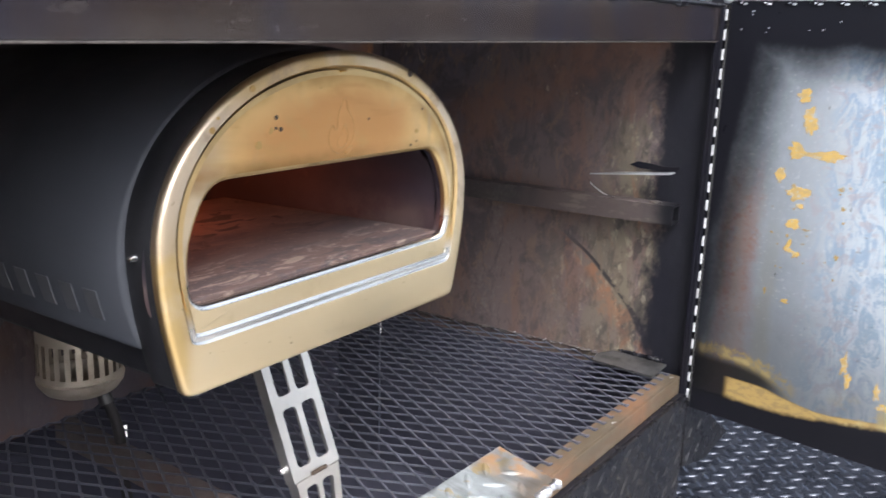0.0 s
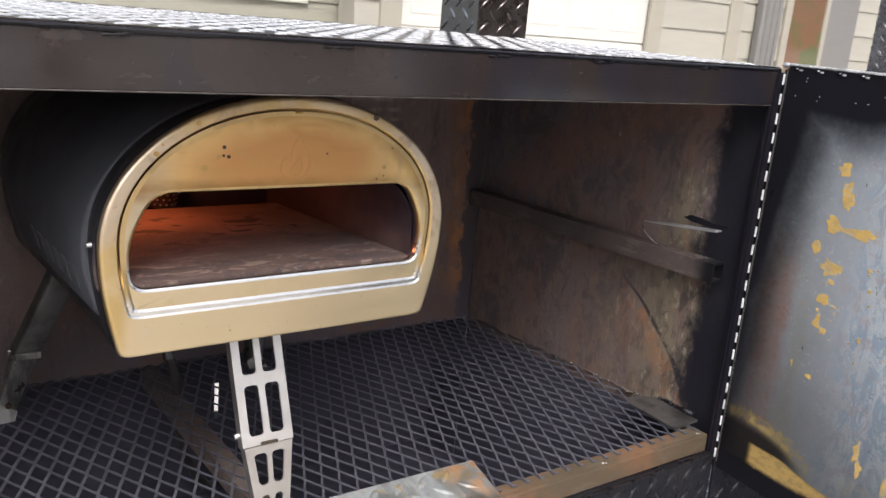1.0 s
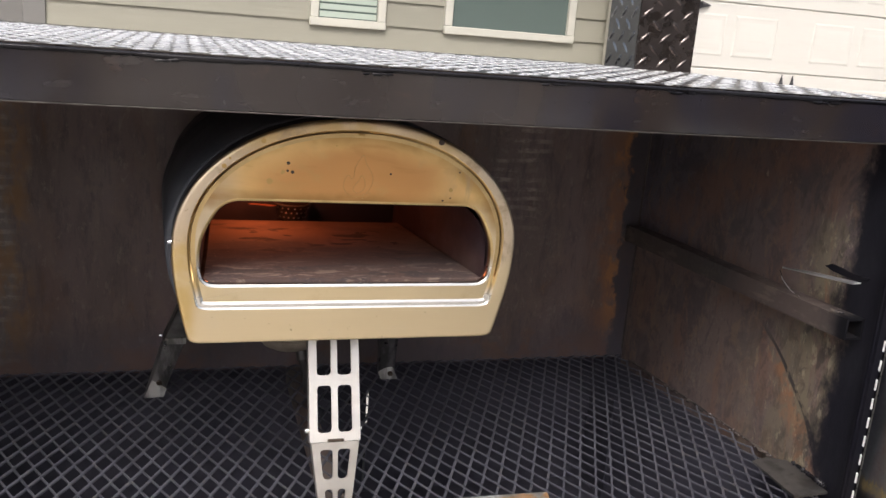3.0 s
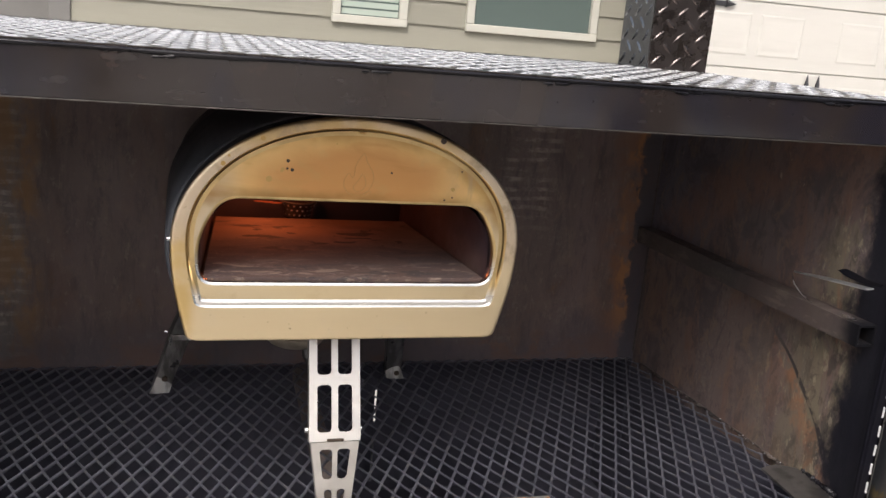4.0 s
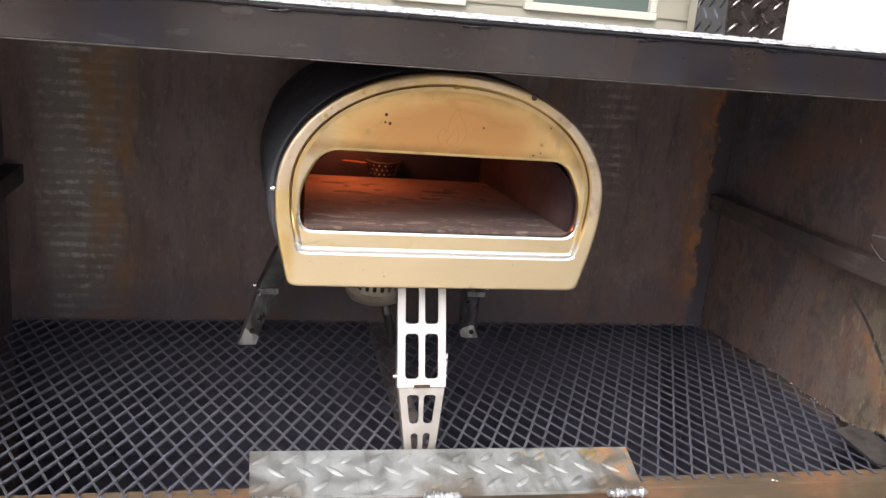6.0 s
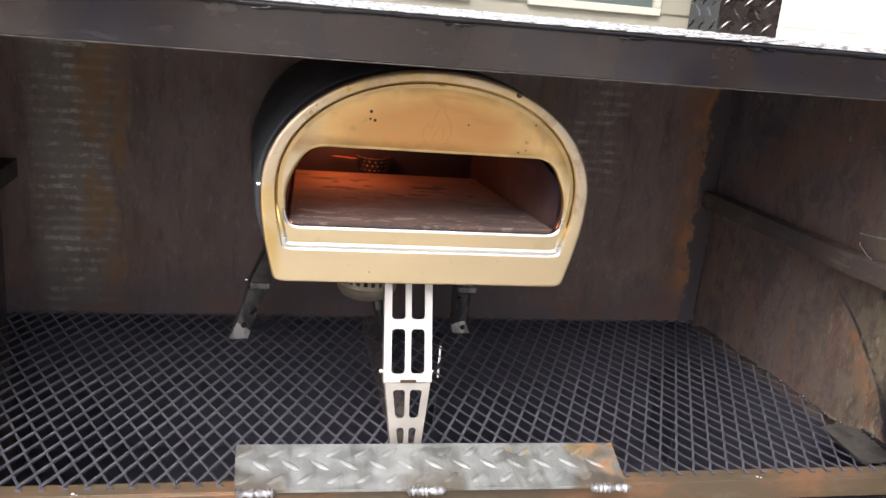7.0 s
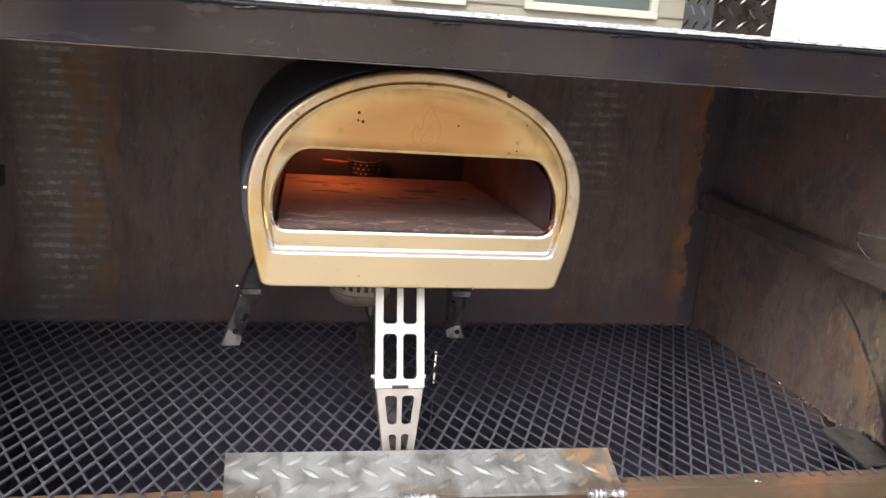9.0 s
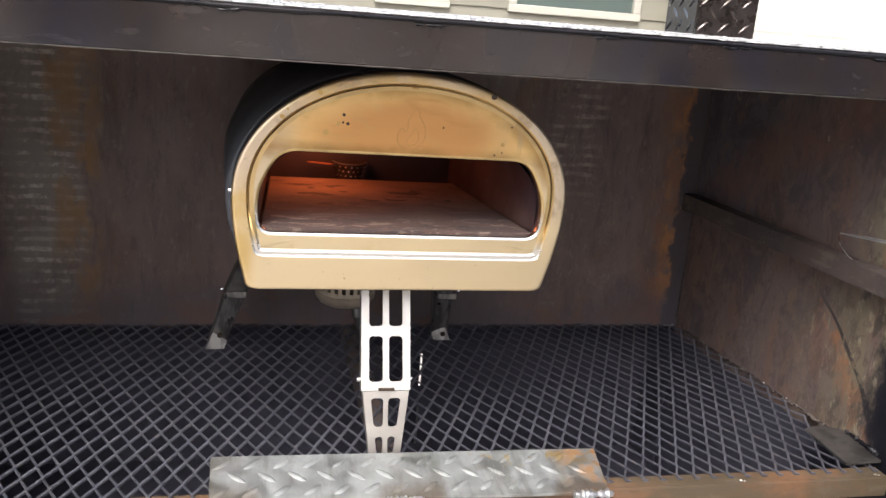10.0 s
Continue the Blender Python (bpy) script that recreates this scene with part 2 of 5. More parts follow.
m.blend(m.math("MULTIPLY", m.math("MULTIPLY", m.ramp(yax, 0.06, 0.12), m.ramp(zax, 1.12, 1.17)), m.ramp(m.noise(42, 3, 0.6, m.stretch(1, 1, 0.6), 0.5), 0.64, 0.69, 0, 0.7)), (0.25, 0.20, 0.16))
m.blend(m.math("MULTIPLY", patchy, m.ramp(m.noise(20, 5, 0.65, m.stretch(1, 1, 0.5), 0.8), 0.42, 0.58, 0, 0.8)), (0.145, 0.124, 0.085))
m.blend(m.math("MULTIPLY", patchy, m.ramp(m.noise(48, 5, 0.7, m.stretch(1, 1, 0.45), 0.4), 0.48, 0.60, 0, 0.7)), (0.040, 0.035, 0.034))
m.blend(m.math("MULTIPLY", patchy, m.ramp(m.noise(15, 5, 0.65, m.stretch(1, 1, 0.45), 0.8), 0.54, 0.66, 0, 0.75)), (0.20, 0.105, 0.062))
m.blend(m.math("MULTIPLY", patchy, m.ramp(m.noise(85, 4, 0.65, m.stretch(1, 1, 0.5), 0.3), 0.56, 0.66, 0, 0.6)), (0.27, 0.235, 0.17))
dz = m.math("MAXIMUM", m.math("SUBTRACT", zax, 0.78), 0.0)
curve = m.math("ADD", m.math("ADD", m.math("MULTIPLY", dz, 0.32), m.math("MULTIPLY", m.math("MULTIPLY", dz, dz), 3.0)), -0.023)
arc = m.math("SUBTRACT", yax, curve)
arc = m.math("ADD", arc, m.math("MULTIPLY", m.math("SUBTRACT", m.noise(30, 4), 0.5), 0.016))
beside = m.math("MULTIPLY", m.ramp(arc, 0.004, 0.010), m.ramp(arc, 0.050, 0.016))
m.blend(m.math("MULTIPLY", m.math("MULTIPLY", beside, m.ramp(m.noise(34, 4, 0.6), 0.42, 0.60, 0, 0.6)), m.ramp(zax, 0.97, 0.93)), (0.26, 0.115, 0.055))
line = m.math("MULTIPLY", m.ramp(m.math("ABSOLUTE", arc), 0.0065, 0.0030), m.ramp(m.noise(55, 3), 0.34, 0.44, 0.15, 0.92))
m.blend(m.math("MULTIPLY", line, m.ramp(zax, 0.965, 0.93)), (0.022, 0.019, 0.022))
edge = m.math("ADD", yax, m.math("MULTIPLY", m.math("SUBTRACT", m.noise(26, 5, 0.7, m.stretch(1, 1, 0.7)), 0.5), 0.085))
m.blend(m.ramp(edge, 0.010, -0.020), (0.007, 0.007, 0.011))
m.bump(m.noise(48, 5, 0.7, m.stretch(1, 1, 0.45), 0.4), 0.3, 0.002)
m.b.inputs["Specular IOR Level"].default_value = 0.28
RUST_SIDE = m.done()

m = rusty_steel("sooty_square_tube", base=(0.040, 0.036, 0.036), rust=0.12)
m.blend(0.6, (0.030, 0.028, 0.030)).blend(m.ramp(m.noise(16, 4, 0.6, m.stretch(1, 0.4, 1)), 0.5, 0.66, 0, 0.45), (0.080, 0.070, 0.058))
m.blend(m.ramp(m.noise(70, 4, 0.65, m.stretch(1, 0.35, 1)), 0.52, 0.66, 0, 0.5), (0.125, 0.105, 0.085))
m.blend(m.ramp(m.math("ADD", m.axis("Y"), m.math("MULTIPLY", m.noise(30, 3), 0.03)), 0.005, -0.028), (0.006, 0.006, 0.008))
m.b.inputs["Specular IOR Level"].default_value = 0.25
RUST_TUBE = m.done()

m = rusty_steel("dusty_support_tube", base=(0.115, 0.095, 0.085), rust=0.3)
SUPPORT = m.done()
m = rusty_steel("rusty_ceiling", rust=0.2)
RUST_CEILING = m.done()

m = Mat("rusty_angle_iron", (0.088, 0.066, 0.042), 0.5, 0.15)
a = m.noise(18, 5, 0.6, m.stretch(0.35, 1, 1), 0.3)
m.blend(m.ramp(a, 0.48, 0.66, 0, 0.7), (0.115, 0.070, 0.038)).blend(m.ramp(m.noise(40, 4, 0.6, m.stretch(0.4, 1, 1)), 0.52, 0.68, 0, 0.5), (0.135, 0.112, 0.084))
m.rough(a, 0.4, 0.65).bump(m.noise(200, 3), 0.25, 0.0008)
m.blend(m.ramp(m.noise(13, 4, 0.6, m.stretch(0.5, 1, 1)), 0.46, 0.62, 0, 0.65), (0.19, 0.092, 0.045))
m.blend(m.ramp(m.noise(60, 5, 0.7, m.stretch(0.5, 1, 1)), 0.50, 0.64, 0, 0.55), (0.085, 0.066, 0.046))
RUST_RAIL = m.done()

m = Mat("expanded_steel", (0.150, 0.153, 0.184), 0.40, 0.6)
m.blend(m.ramp(m.noise(7, 4), 0.4, 0.65, 0, 0.7), (0.118, 0.120, 0.150)).blend(m.ramp(m.noise(90, 3), 0.55, 0.7, 0, 0.5), (0.235, 0.22, 0.205))
m.rough(m.noise(30, 4), 0.35, 0.6).bump(m.noise(400, 2), 0.2, 0.0004)
MESH = m.done()


def plate(name, base, rough, metal, dirt, dirt_amount):
    m = Mat(name, base, rough, metal)
    a = m.noise(11, 5, 0.6)
    m.blend(m.ramp(a, 0.42, 0.68, 0, dirt_amount), dirt)
    m.rough(m.noise(45, 4), rough * 0.7, rough * 1.5).bump(m.noise(260, 3), 0.15, 0.0005)
    return m


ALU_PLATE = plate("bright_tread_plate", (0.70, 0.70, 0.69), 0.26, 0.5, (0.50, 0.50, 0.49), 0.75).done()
# same aluminium again, with shaded and lit faces put into the base colour
SHADED_PLATE = plate("shaded_tread_plate", (0.115, 0.098, 0.092), 0.26, 1.0, (0.07, 0.06, 0.056), 0.7).done()
SIDE_PLATE = plate("lit_side_tread_plate", (0.26, 0.275, 0.29), 0.16, 1.0, (0.17, 0.18, 0.19), 0.7).done()
DARK_PLATE = plate("black_painted_tread_plate", (0.009, 0.009, 0.011), 0.27, 0.0, (0.020, 0.018, 0.017), 0.6)
DARK_PLATE.b.inputs["Specular IOR Level"].default_value = 0.42
DARK_PLATE = DARK_PLATE.done()
m = plate("bare_steel_tread_plate", (0.385, 0.405, 0.405), 0.58, 0.8, (0.27, 0.285, 0.28), 0.85)
m.blend(m.ramp(m.noise(24, 5, 0.65, m.stretch(1.6, 0.25, 1), 0.3), 0.50, 0.64, 0, 0.65), (0.20, 0.205, 0.19))
m.blend(m.ramp(m.noise(70, 4, 0.65, m.stretch(1, 0.3, 1)), 0.54, 0.66, 0, 0.4), (0.46, 0.48, 0.49))
xx = m.math("ADD", m.axis("X"), m.math("MULTIPLY", m.math("SUBTRACT", m.noise(22, 4), 0.5), 0.06))
low_edge = m.ramp(m.math("ADD", m.axis("Y"), m.math("MULTIPLY", m.noise(26, 4), 0.03)), -0.030, -0.068)
for x0, x1 in ((-0.26, -0.155), (-0.015, 0.055), (0.20, 0.30)):
    heat = m.math("MULTIPLY", m.ramp(xx, x0 - 0.012, x0 + 0.012), m.ramp(xx, x1 - 0.012, x1 + 0.012, 1, 0))
    m.blend(m.math("MULTIPLY", m.math("MULTIPLY", heat, low_edge), 0.75), (0.16, 0.125, 0.09))
m.blend(m.math("MULTIPLY", m.ramp(xx, -0.150, -0.215), m.ramp(m.noise(20, 4), 0.38, 0.6, 0.15, 0.65)), (0.17, 0.145, 0.115))
m.blend(m.math("MULTIPLY", m.ramp(xx, 0.20, 0.262), m.ramp(m.noise(45, 4), 0.40, 0.60, 0.1, 0.85)), (0.42, 0.22, 0.08))
m.blend(m.math("MULTIPLY", m.ramp(xx, 0.07, 0.12), m.math("MULTIPLY", m.ramp(m.axis("Y"), -0.045, -0.02), m.ramp(m.noise(48, 3), 0.56, 0.64, 0, 0.7))), (0.38, 0.27, 0.10))
STEEL_PLATE = m.done()
DECK_PLATE = plate("worn_tread_plate", (0.17, 0.175, 0.195), 0.24, 1.0, (0.07, 0.07, 0.08), 0.7).done()
LOCKER_PLATE = plate("dark_tread_plate", (0.21, 0.215, 0.23), 0.24, 1.0, (0.12, 0.122, 0.13), 0.8).done()
WELD = plate("fresh_weld_bead", (0.55, 0.56, 0.59), 0.36, 0.9, (0.4, 0.38, 0.36), 0.5).done()

# door sheet: bare bluish steel, black overspray round the rim, yellow flecks and a rusty strip by the hinge
m = Mat("door_sheet", (0.49, 0.545, 0.60), 0.42, 0.6)
u, w = m.axis("X"), m.axis("Z")
a = m.noise(48, 5, 0.65, m.stretch(1, 1, 0.8), 0.3)


def band(x0, x1, soft, wobble=0.05, scale=12.0, lean=0.0):
    """An upright stripe of the sheet between two distances from the hinge."""
    x = m.math("ADD", m.math("ADD", u, m.math("MULTIPLY", w, lean)), m.math("MULTIPLY", m.math("SUBTRACT", m.noise(scale, 5, 0.65), 0.5), wobble))
    return m.math("MULTIPLY", m.ramp(x, x0 - soft, x0 + soft), m.ramp(x, x1 - soft, x1 + soft, 1, 0))


m.blend(m.ramp(m.noise(6, 4, 0.55, m.stretch(1, 1, 0.35)), 0.42, 0.66, 0, 0.6), (0.42, 0.455, 0.49)).blend(m.ramp(a, 0.45, 0.65, 0, 0.3), (0.60, 0.655, 0.71))
# smeared scale: blue and mauve feathering further from the hinge, with a pink and a pale stripe beyond
feather = m.noise(34, 6, 0.72, m.stretch(1.3, 1, 0.55, (0, 0, 0), (0, radians(30), 0)), 1.6)
m.blend(m.math("MULTIPLY", band(0.165, 1.1, 0.060), 0.85), (0.80, 0.88, 0.95))
m.blend(m.math("MULTIPLY", band(0.165, 0.275, 0.030, 0.07), m.ramp(feather, 0.46, 0.57, 0, 0.85)), (0.40, 0.55, 0.71))
m.blend(m.math("MULTIPLY", band(0.145, 0.235, 0.020, 0.08, 25), m.ramp(m.noise(40, 5, 0.7, None, 1.2), 0.50, 0.62, 0, 0.65)), (0.58, 0.545, 0.60))
m.blend(m.math("MULTIPLY", band(0.275, 0.310, 0.012, 0.06, 20), m.ramp(m.noise(40, 5, 0.65), 0.38, 0.60, 0.1, 0.55)), (0.86, 0.74, 0.70))
m.blend(m.math("MULTIPLY", band(0.32, 1.1, 0.02), m.ramp(m.noise(24, 5, 0.65, m.stretch(1, 1, 0.5), 0.6), 0.42, 0.60, 0.1, 0.7)), (0.80, 0.90, 0.92))
m.blend(m.math("MULTIPLY", band(0.20, 0.60, 0.03), m.ramp(m.noise(150, 3, 0.6, m.stretch(0.5, 1, 1)), 0.64, 0.70, 0, 0.45)), (0.20, 0.18, 0.18))
m.blend(m.ramp(m.noise(180, 3, 0.6), 0.60, 0.70, 0, 0.4), (0.92, 0.94, 0.96))
# warm rust beside the black rim, strongest low down
warm = m.math("MULTIPLY", band(0.026, 0.080, 0.014, 0.035, 14), m.ramp(w, 0.38, 0.22))
m.blend(m.math("MULTIPLY", warm, m.ramp(m.noise(40, 5, 0.7), 0.30, 0.56, 0.45, 0.9)), (0.50, 0.35, 0.29))
m.blend(m.math("MULTIPLY", warm, m.ramp(m.noise(60, 4, 0.7), 0.50, 0.64, 0, 0.7)), (0.50, 0.25, 0.17))
m.blend(m.math("MULTIPLY", band(0.088, 0.112, 0.008, 0.03, 20), m.ramp(w, 0.34, 0.10, 0, 0.45)), (0.50, 0.46, 0.31))
# overspray at the foot, with a broad darkening of the steel above it
foot_fade = m.math("ADD", m.math("ADD", w, m.math("MULTIPLY", u, 0.35)), m.math("MULTIPLY", m.math("SUBTRACT", m.noise(16, 5, 0.6), 0.5), 0.10))
m.blend(m.ramp(foot_fade, 0.370, 0.055, 0, 0.80), (0.120, 0.127, 0.138))
# brushed yellow-brown stroke over a dark smear, and a wedge of yellow along the black foot
drop = m.math("SUBTRACT", m.math("ADD", w, m.math("MULTIPLY", m.math("POWER", m.math("MAXIMUM", m.math("SUBTRACT", u, 0.06), 0.0), 2.0), 3.4)), 0.053)
bristle = m.math("ADD", drop, m.math("MULTIPLY", m.math("SUBTRACT", m.noise(150, 4, 0.75, m.stretch(1, 1, 0.30)), 0.5), 0.036))
near_hinge = m.ramp(u, 0.165, 0.140)
brushed = m.math("MULTIPLY", m.math("MULTIPLY", m.ramp(bristle, 0.012, 0.004), m.ramp(drop, -0.026, -0.006)), m.math("MULTIPLY", near_hinge, m.ramp(m.noise(40, 4, 0.7), 0.38, 0.56, 0.05, 0.95)))
m.blend(brushed, (0.36, 0.275, 0.115))
m.blend(m.math("MULTIPLY", m.ramp(drop, -0.002, -0.020), m.math("MULTIPLY", m.ramp(u, 0.170, 0.105), 0.93)), (0.020, 0.018, 0.018))
past = m.math("MAXIMUM", m.math("SUBTRACT", u, 0.14), 0.0)
foot_line = m.math("MINIMUM", m.math("ADD", -0.015, m.math("MULTIPLY", past, 0.15)), 0.010)
foot = m.math("SUBTRACT", m.math("ADD", w, m.math("MULTIPLY", m.math("SUBTRACT", m.noise(60, 4, 0.6), 0.5), 0.010)), foot_line)
thick = m.ramp(u, 0.10, 0.21, 0.032, 0.009)
wedge = m.math("MULTIPLY", m.ramp(m.math("SUBTRACT", m.math("SUBTRACT", w, foot_line), thick), 0.002, -0.002), m.math("MULTIPLY", m.ramp(u, 0.052, 0.062), m.ramp(u, 0.50, 0.22, 0.45, 1.0)))
m.blend(wedge, (0.36, 0.245, 0.085))
m.blend(m.math("MULTIPLY", wedge, m.ramp(m.noise(150, 5, 0.75, m.stretch(0.5, 1, 1)), 0.46, 0.60, 0, 0.7)), (0.22, 0.160, 0.075))
m.blend(m.math("MULTIPLY", m.math("MULTIPLY", m.ramp(u, 0.18, 0.26), m.ramp(w, 0.050, 0.015)), m.ramp(m.noise(30, 4, 0.6), 0.42, 0.58, 0, 0.8)), (0.44, 0.35, 0.16))
rim = m.math("ADD", m.math("MULTIPLY", m.noise(10, 4), 0.05), -0.025)
speckle = m.math("MULTIPLY", m.math("SUBTRACT", m.noise(150, 3, 0.6), 0.5), 0.010)
rim = m.math("ADD", rim, speckle)
black = m.math("MAXIMUM", m.math("MAXIMUM", m.ramp(m.math("ADD", m.math("ADD", m.math("SUBTRACT", u, m.math("MULTIPLY", w, 0.13)), 0.024), rim), 0.086, 0.0), m.ramp(m.math("ADD", w, rim), 0.428, 0.500)), m.ramp(foot, 0.004, -0.004))
# unseen outer part made black to darken its reflection in the header
black = m.math("MAXIMUM", black, m.ramp(u, 0.46, 0.54))
m.blend(m.math("POWER", black, 0.75), (0.009, 0.009, 0.012))
painted = m.math("MAXIMUM", m.math("MAXIMUM", black, wedge), brushed)
m.metal(m.ramp(painted, 0.80, 1, 0.60, 0.0))
m.link(m.ramp(black, 0, 1, 0.35, 0.14), m.b.inputs["Specular IOR Level"])
m.rough(a, 0.27, 0.40).bump(m.noise(75, 3, 0.6), 0.22, 0.0010)
m.bump(m.math("MULTIPLY", feather, band(0.16, 0.60, 0.03)), 0.35, 0.0014)
DOOR = m.done()

m = Mat("old_yellow_paint", (0.50, 0.33, 0.085), 0.6)
m.blend(m.ramp(m.noise(110, 5, 0.7), 0.42, 0.60, 0, 0.85), (0.36, 0.265, 0.12)).blend(m.ramp(m.noise(240, 3), 0.56, 0.64, 0, 0.7), (0.40, 0.40, 0.38)).bump(m.noise(200, 3), 0.3, 0.0005)
YELLOW = m.done()

# oven
m = Mat("heat_tinted_stainless", (0.730, 0.595, 0.372), 0.33, 1.0)
z = m.axis("Z")
a = m.noise(14, 4, 0.5, None, 0.3)
x = m.axis("X")
zz = m.math("SUBTRACT", z, 0.229 + 0.178)
dist = m.math("SQRT", m.math("ADD", m.math("POWER", m.math("MULTIPLY", x, 0.40), 2.0), m.math("POWER", zz, 2.0)))
dist = m.math("ADD", dist, m.math("MULTIPLY", m.math("SUBTRACT", a, 0.5), 0.03))
m.blend(m.ramp(m.noise(7, 3, 0.5, None, 0.5), 0.52, 0.70, 0, 0.3), (0.71, 0.61, 0.45))
m.blend(m.math("MULTIPLY", m.ramp(dist, 0.085, 0.055), m.ramp(z, 0.375, 0.395)), (0.86, 0.625, 0.285))
m.blend(m.ramp(dist, 0.070, 0.026, 0, 0.97), (0.575, 0.300, 0.115))
flank = m.math("MULTIPLY", m.ramp(x, -0.115, -0.150), m.math("MULTIPLY", m.ramp(z, 0.30, 0.34), m.ramp(z, 0.455, 0.43)))
m.blend(m.math("MULTIPLY", flank, m.ramp(m.noise(9, 3), 0.3, 0.6, 0.3, 0.75)), (0.52, 0.43, 0.32))
m.blend(m.math("MULTIPLY", m.ramp(z, 0.445, 0.475), m.ramp(m.noise(12, 3, 0.5, None, 0.6), 0.38, 0.58, 0.2, 0.9)), (0.47, 0.30, 0.12))
m.blend(m.math("MULTIPLY", m.ramp(z, 0.33, 0.40), m.ramp(m.noise(11, 4, 0.6, m.stretch(0.5, 1, 1), 0.8), 0.52, 0.66, 0, 0.55)), (0.52, 0.34, 0.14))
m.blend(m.ramp(m.noise(26, 5), 0.56, 0.72, 0, 0.3), (0.50, 0.36, 0.18))
m.blend(m.math("MULTIPLY", m.ramp(x, -0.150, -0.175), m.ramp(m.noise(18, 4, 0.6), 0.48, 0.62, 0, 0.7)), (0.50, 0.335, 0.14))
m.blend(m.math("MULTIPLY", m.ramp(z, 0.36, 0.39), m.ramp(m.noise(22, 5, 0.6, m.stretch(0.35, 1, 1.3), 0.8), 0.54, 0.68, 0, 0.45)), (0.47, 0.24, 0.08))
m.rough(m.noise(60, 3, 0.5, m.stretch(0.2, 1, 1)), 0.36, 0.48)
reach = m.math("SQRT", m.math("ADD", m.math("POWER", m.math("MULTIPLY", x, 1 / 0.172), 2.0), m.math("POWER", m.math("MULTIPLY", m.math("SUBTRACT", z, 0.341), 1 / 0.1195), 2.0)))
reach = m.math("ADD", reach, m.math("MULTIPLY", m.math("SUBTRACT", m.noise(16, 4, 0.6, None, 0.5), 0.5), 0.16))
m.blend(m.math("MULTIPLY", m.math("MULTIPLY", m.ramp(reach, 0.90, 1.01), m.ramp(z, 0.345, 0.375)), m.ramp(m.noise(7, 4, 0.6, None, 0.4), 0.38, 0.58, 0.15, 0.9)), (0.46, 0.285, 0.105))
m.blend(m.math("MULTIPLY", m.math("MULTIPLY", m.ramp(x, 0.095, 0.13), m.ramp(z, 0.375, 0.39)), m.ramp(m.noise(24, 5, 0.65, m.stretch(1, 1, 0.5), 0.5), 0.46, 0.60, 0, 0.6)), (0.44, 0.33, 0.20))
soot = m.math("ADD", z, m.math("MULTIPLY", m.math("SUBTRACT", m.noise(30, 4, 0.6), 0.5), 0.012))
m.blend(m.math("MULTIPLY", m.math("MULTIPLY", m.ramp(soot, 0.402, 0.389), m.ramp(soot, 0.374, 0.384)), m.ramp(m.noise(12, 3), 0.35, 0.6, 0.25, 0.8)), (0.30, 0.17, 0.06))
m.bump(m.noise(90, 3, 0.5, m.stretch(0.05, 1, 1)), 0.05, 0.0005)
FACE = m.done()
m = Mat("rim_stainless", (0.71, 0.58, 0.370), 0.30, 1.0)
z, x = m.axis("Z"), m.axis("X")
m.blend(m.ramp(m.noise(24, 5), 0.52, 0.70, 0, 0.25), (0.66, 0.56, 0.40))
m.blend(m.ramp(z, 0.300, 0.345, 0, 0.92), (0.63, 0.52, 0.385))
m.blend(m.math("MULTIPLY", m.ramp(z, 0.425, 0.460), m.ramp(m.noise(10, 4, 0.55, None, 0.6), 0.34, 0.56, 0.35, 0.95)), (0.56, 0.40, 0.195))
m.blend(m.math("MULTIPLY", m.ramp(z, 0.29, 0.33), m.ramp(m.noise(16, 5, 0.65, None, 0.6), 0.50, 0.64, 0, 0.75)), (0.40, 0.30, 0.195))
m.blend(m.math("MULTIPLY", m.math("MULTIPLY", m.ramp(x, -0.165, -0.180), m.ramp(z, 0.37, 0.33)), m.ramp(m.noise(14, 4, 0.6), 0.34, 0.56, 0.3, 0.9)), (0.62, 0.44, 0.18))
m.blend(m.ramp(m.noise(110, 3, 0.6), 0.68, 0.72, 0, 0.7), (0.34, 0.24, 0.14))
m.rough(m.noise(60, 3, 0.5, m.stretch(0.2, 1, 1)), 0.36, 0.48).bump(m.noise(90, 3, 0.5, m.stretch(0.05, 1, 1)), 0.05, 0.0005)
RIM = m.done()
def bead_steel(name, low, high):
    """Bright stainless below low, heat-tinted gold above high."""
    m = Mat(name, (0.76, 0.74, 0.69), 0.20, 1.0)
    m.blend(m.ramp(m.noise(20, 4), 0.5, 0.7, 0, 0.5), (0.66, 0.63, 0.57))
    golden = m.ramp(m.axis("Z"), 0.229 + low, 0.229 + high)
    m.blend(golden, (0.61, 0.445, 0.215)).blend(m.math("MULTIPLY", golden, m.ramp(m.noise(16, 4, 0.6), 0.46, 0.62, 0, 0.6)), (0.40, 0.28, 0.13))
    m.link(m.ramp(golden, 0, 1, 0.26, 0.35), m.b.inputs["Roughness"])
    return m.done()


BEAD = bead_steel("bright_stainless_bead", 0.044, 0.066)
LIP = bead_steel("bright_mouth_lip", 0.075, 0.105)
m = Mat("leg_stainless", (0.74, 0.70, 0.64), 0.38, 1.0)
m.blend(m.ramp(m.noise(30, 4), 0.5, 0.7, 0, 0.4), (0.6, 0.55, 0.48)).rough(m.noise(50, 3), 0.3, 0.45)
LEG = m.done()
m = Mat("leg_dark_steel", (0.17, 0.166, 0.162), 0.36, 0.8)
m.blend(m.ramp(m.noise(25, 4), 0.45, 0.66, 0, 0.7), (0.060, 0.056, 0.053)).rough(m.noise(40, 3), 0.3, 0.5)
LEG_DARK = m.done()
m = Mat("bare_leg_steel", (0.46, 0.45, 0.43), 0.30, 0.95)
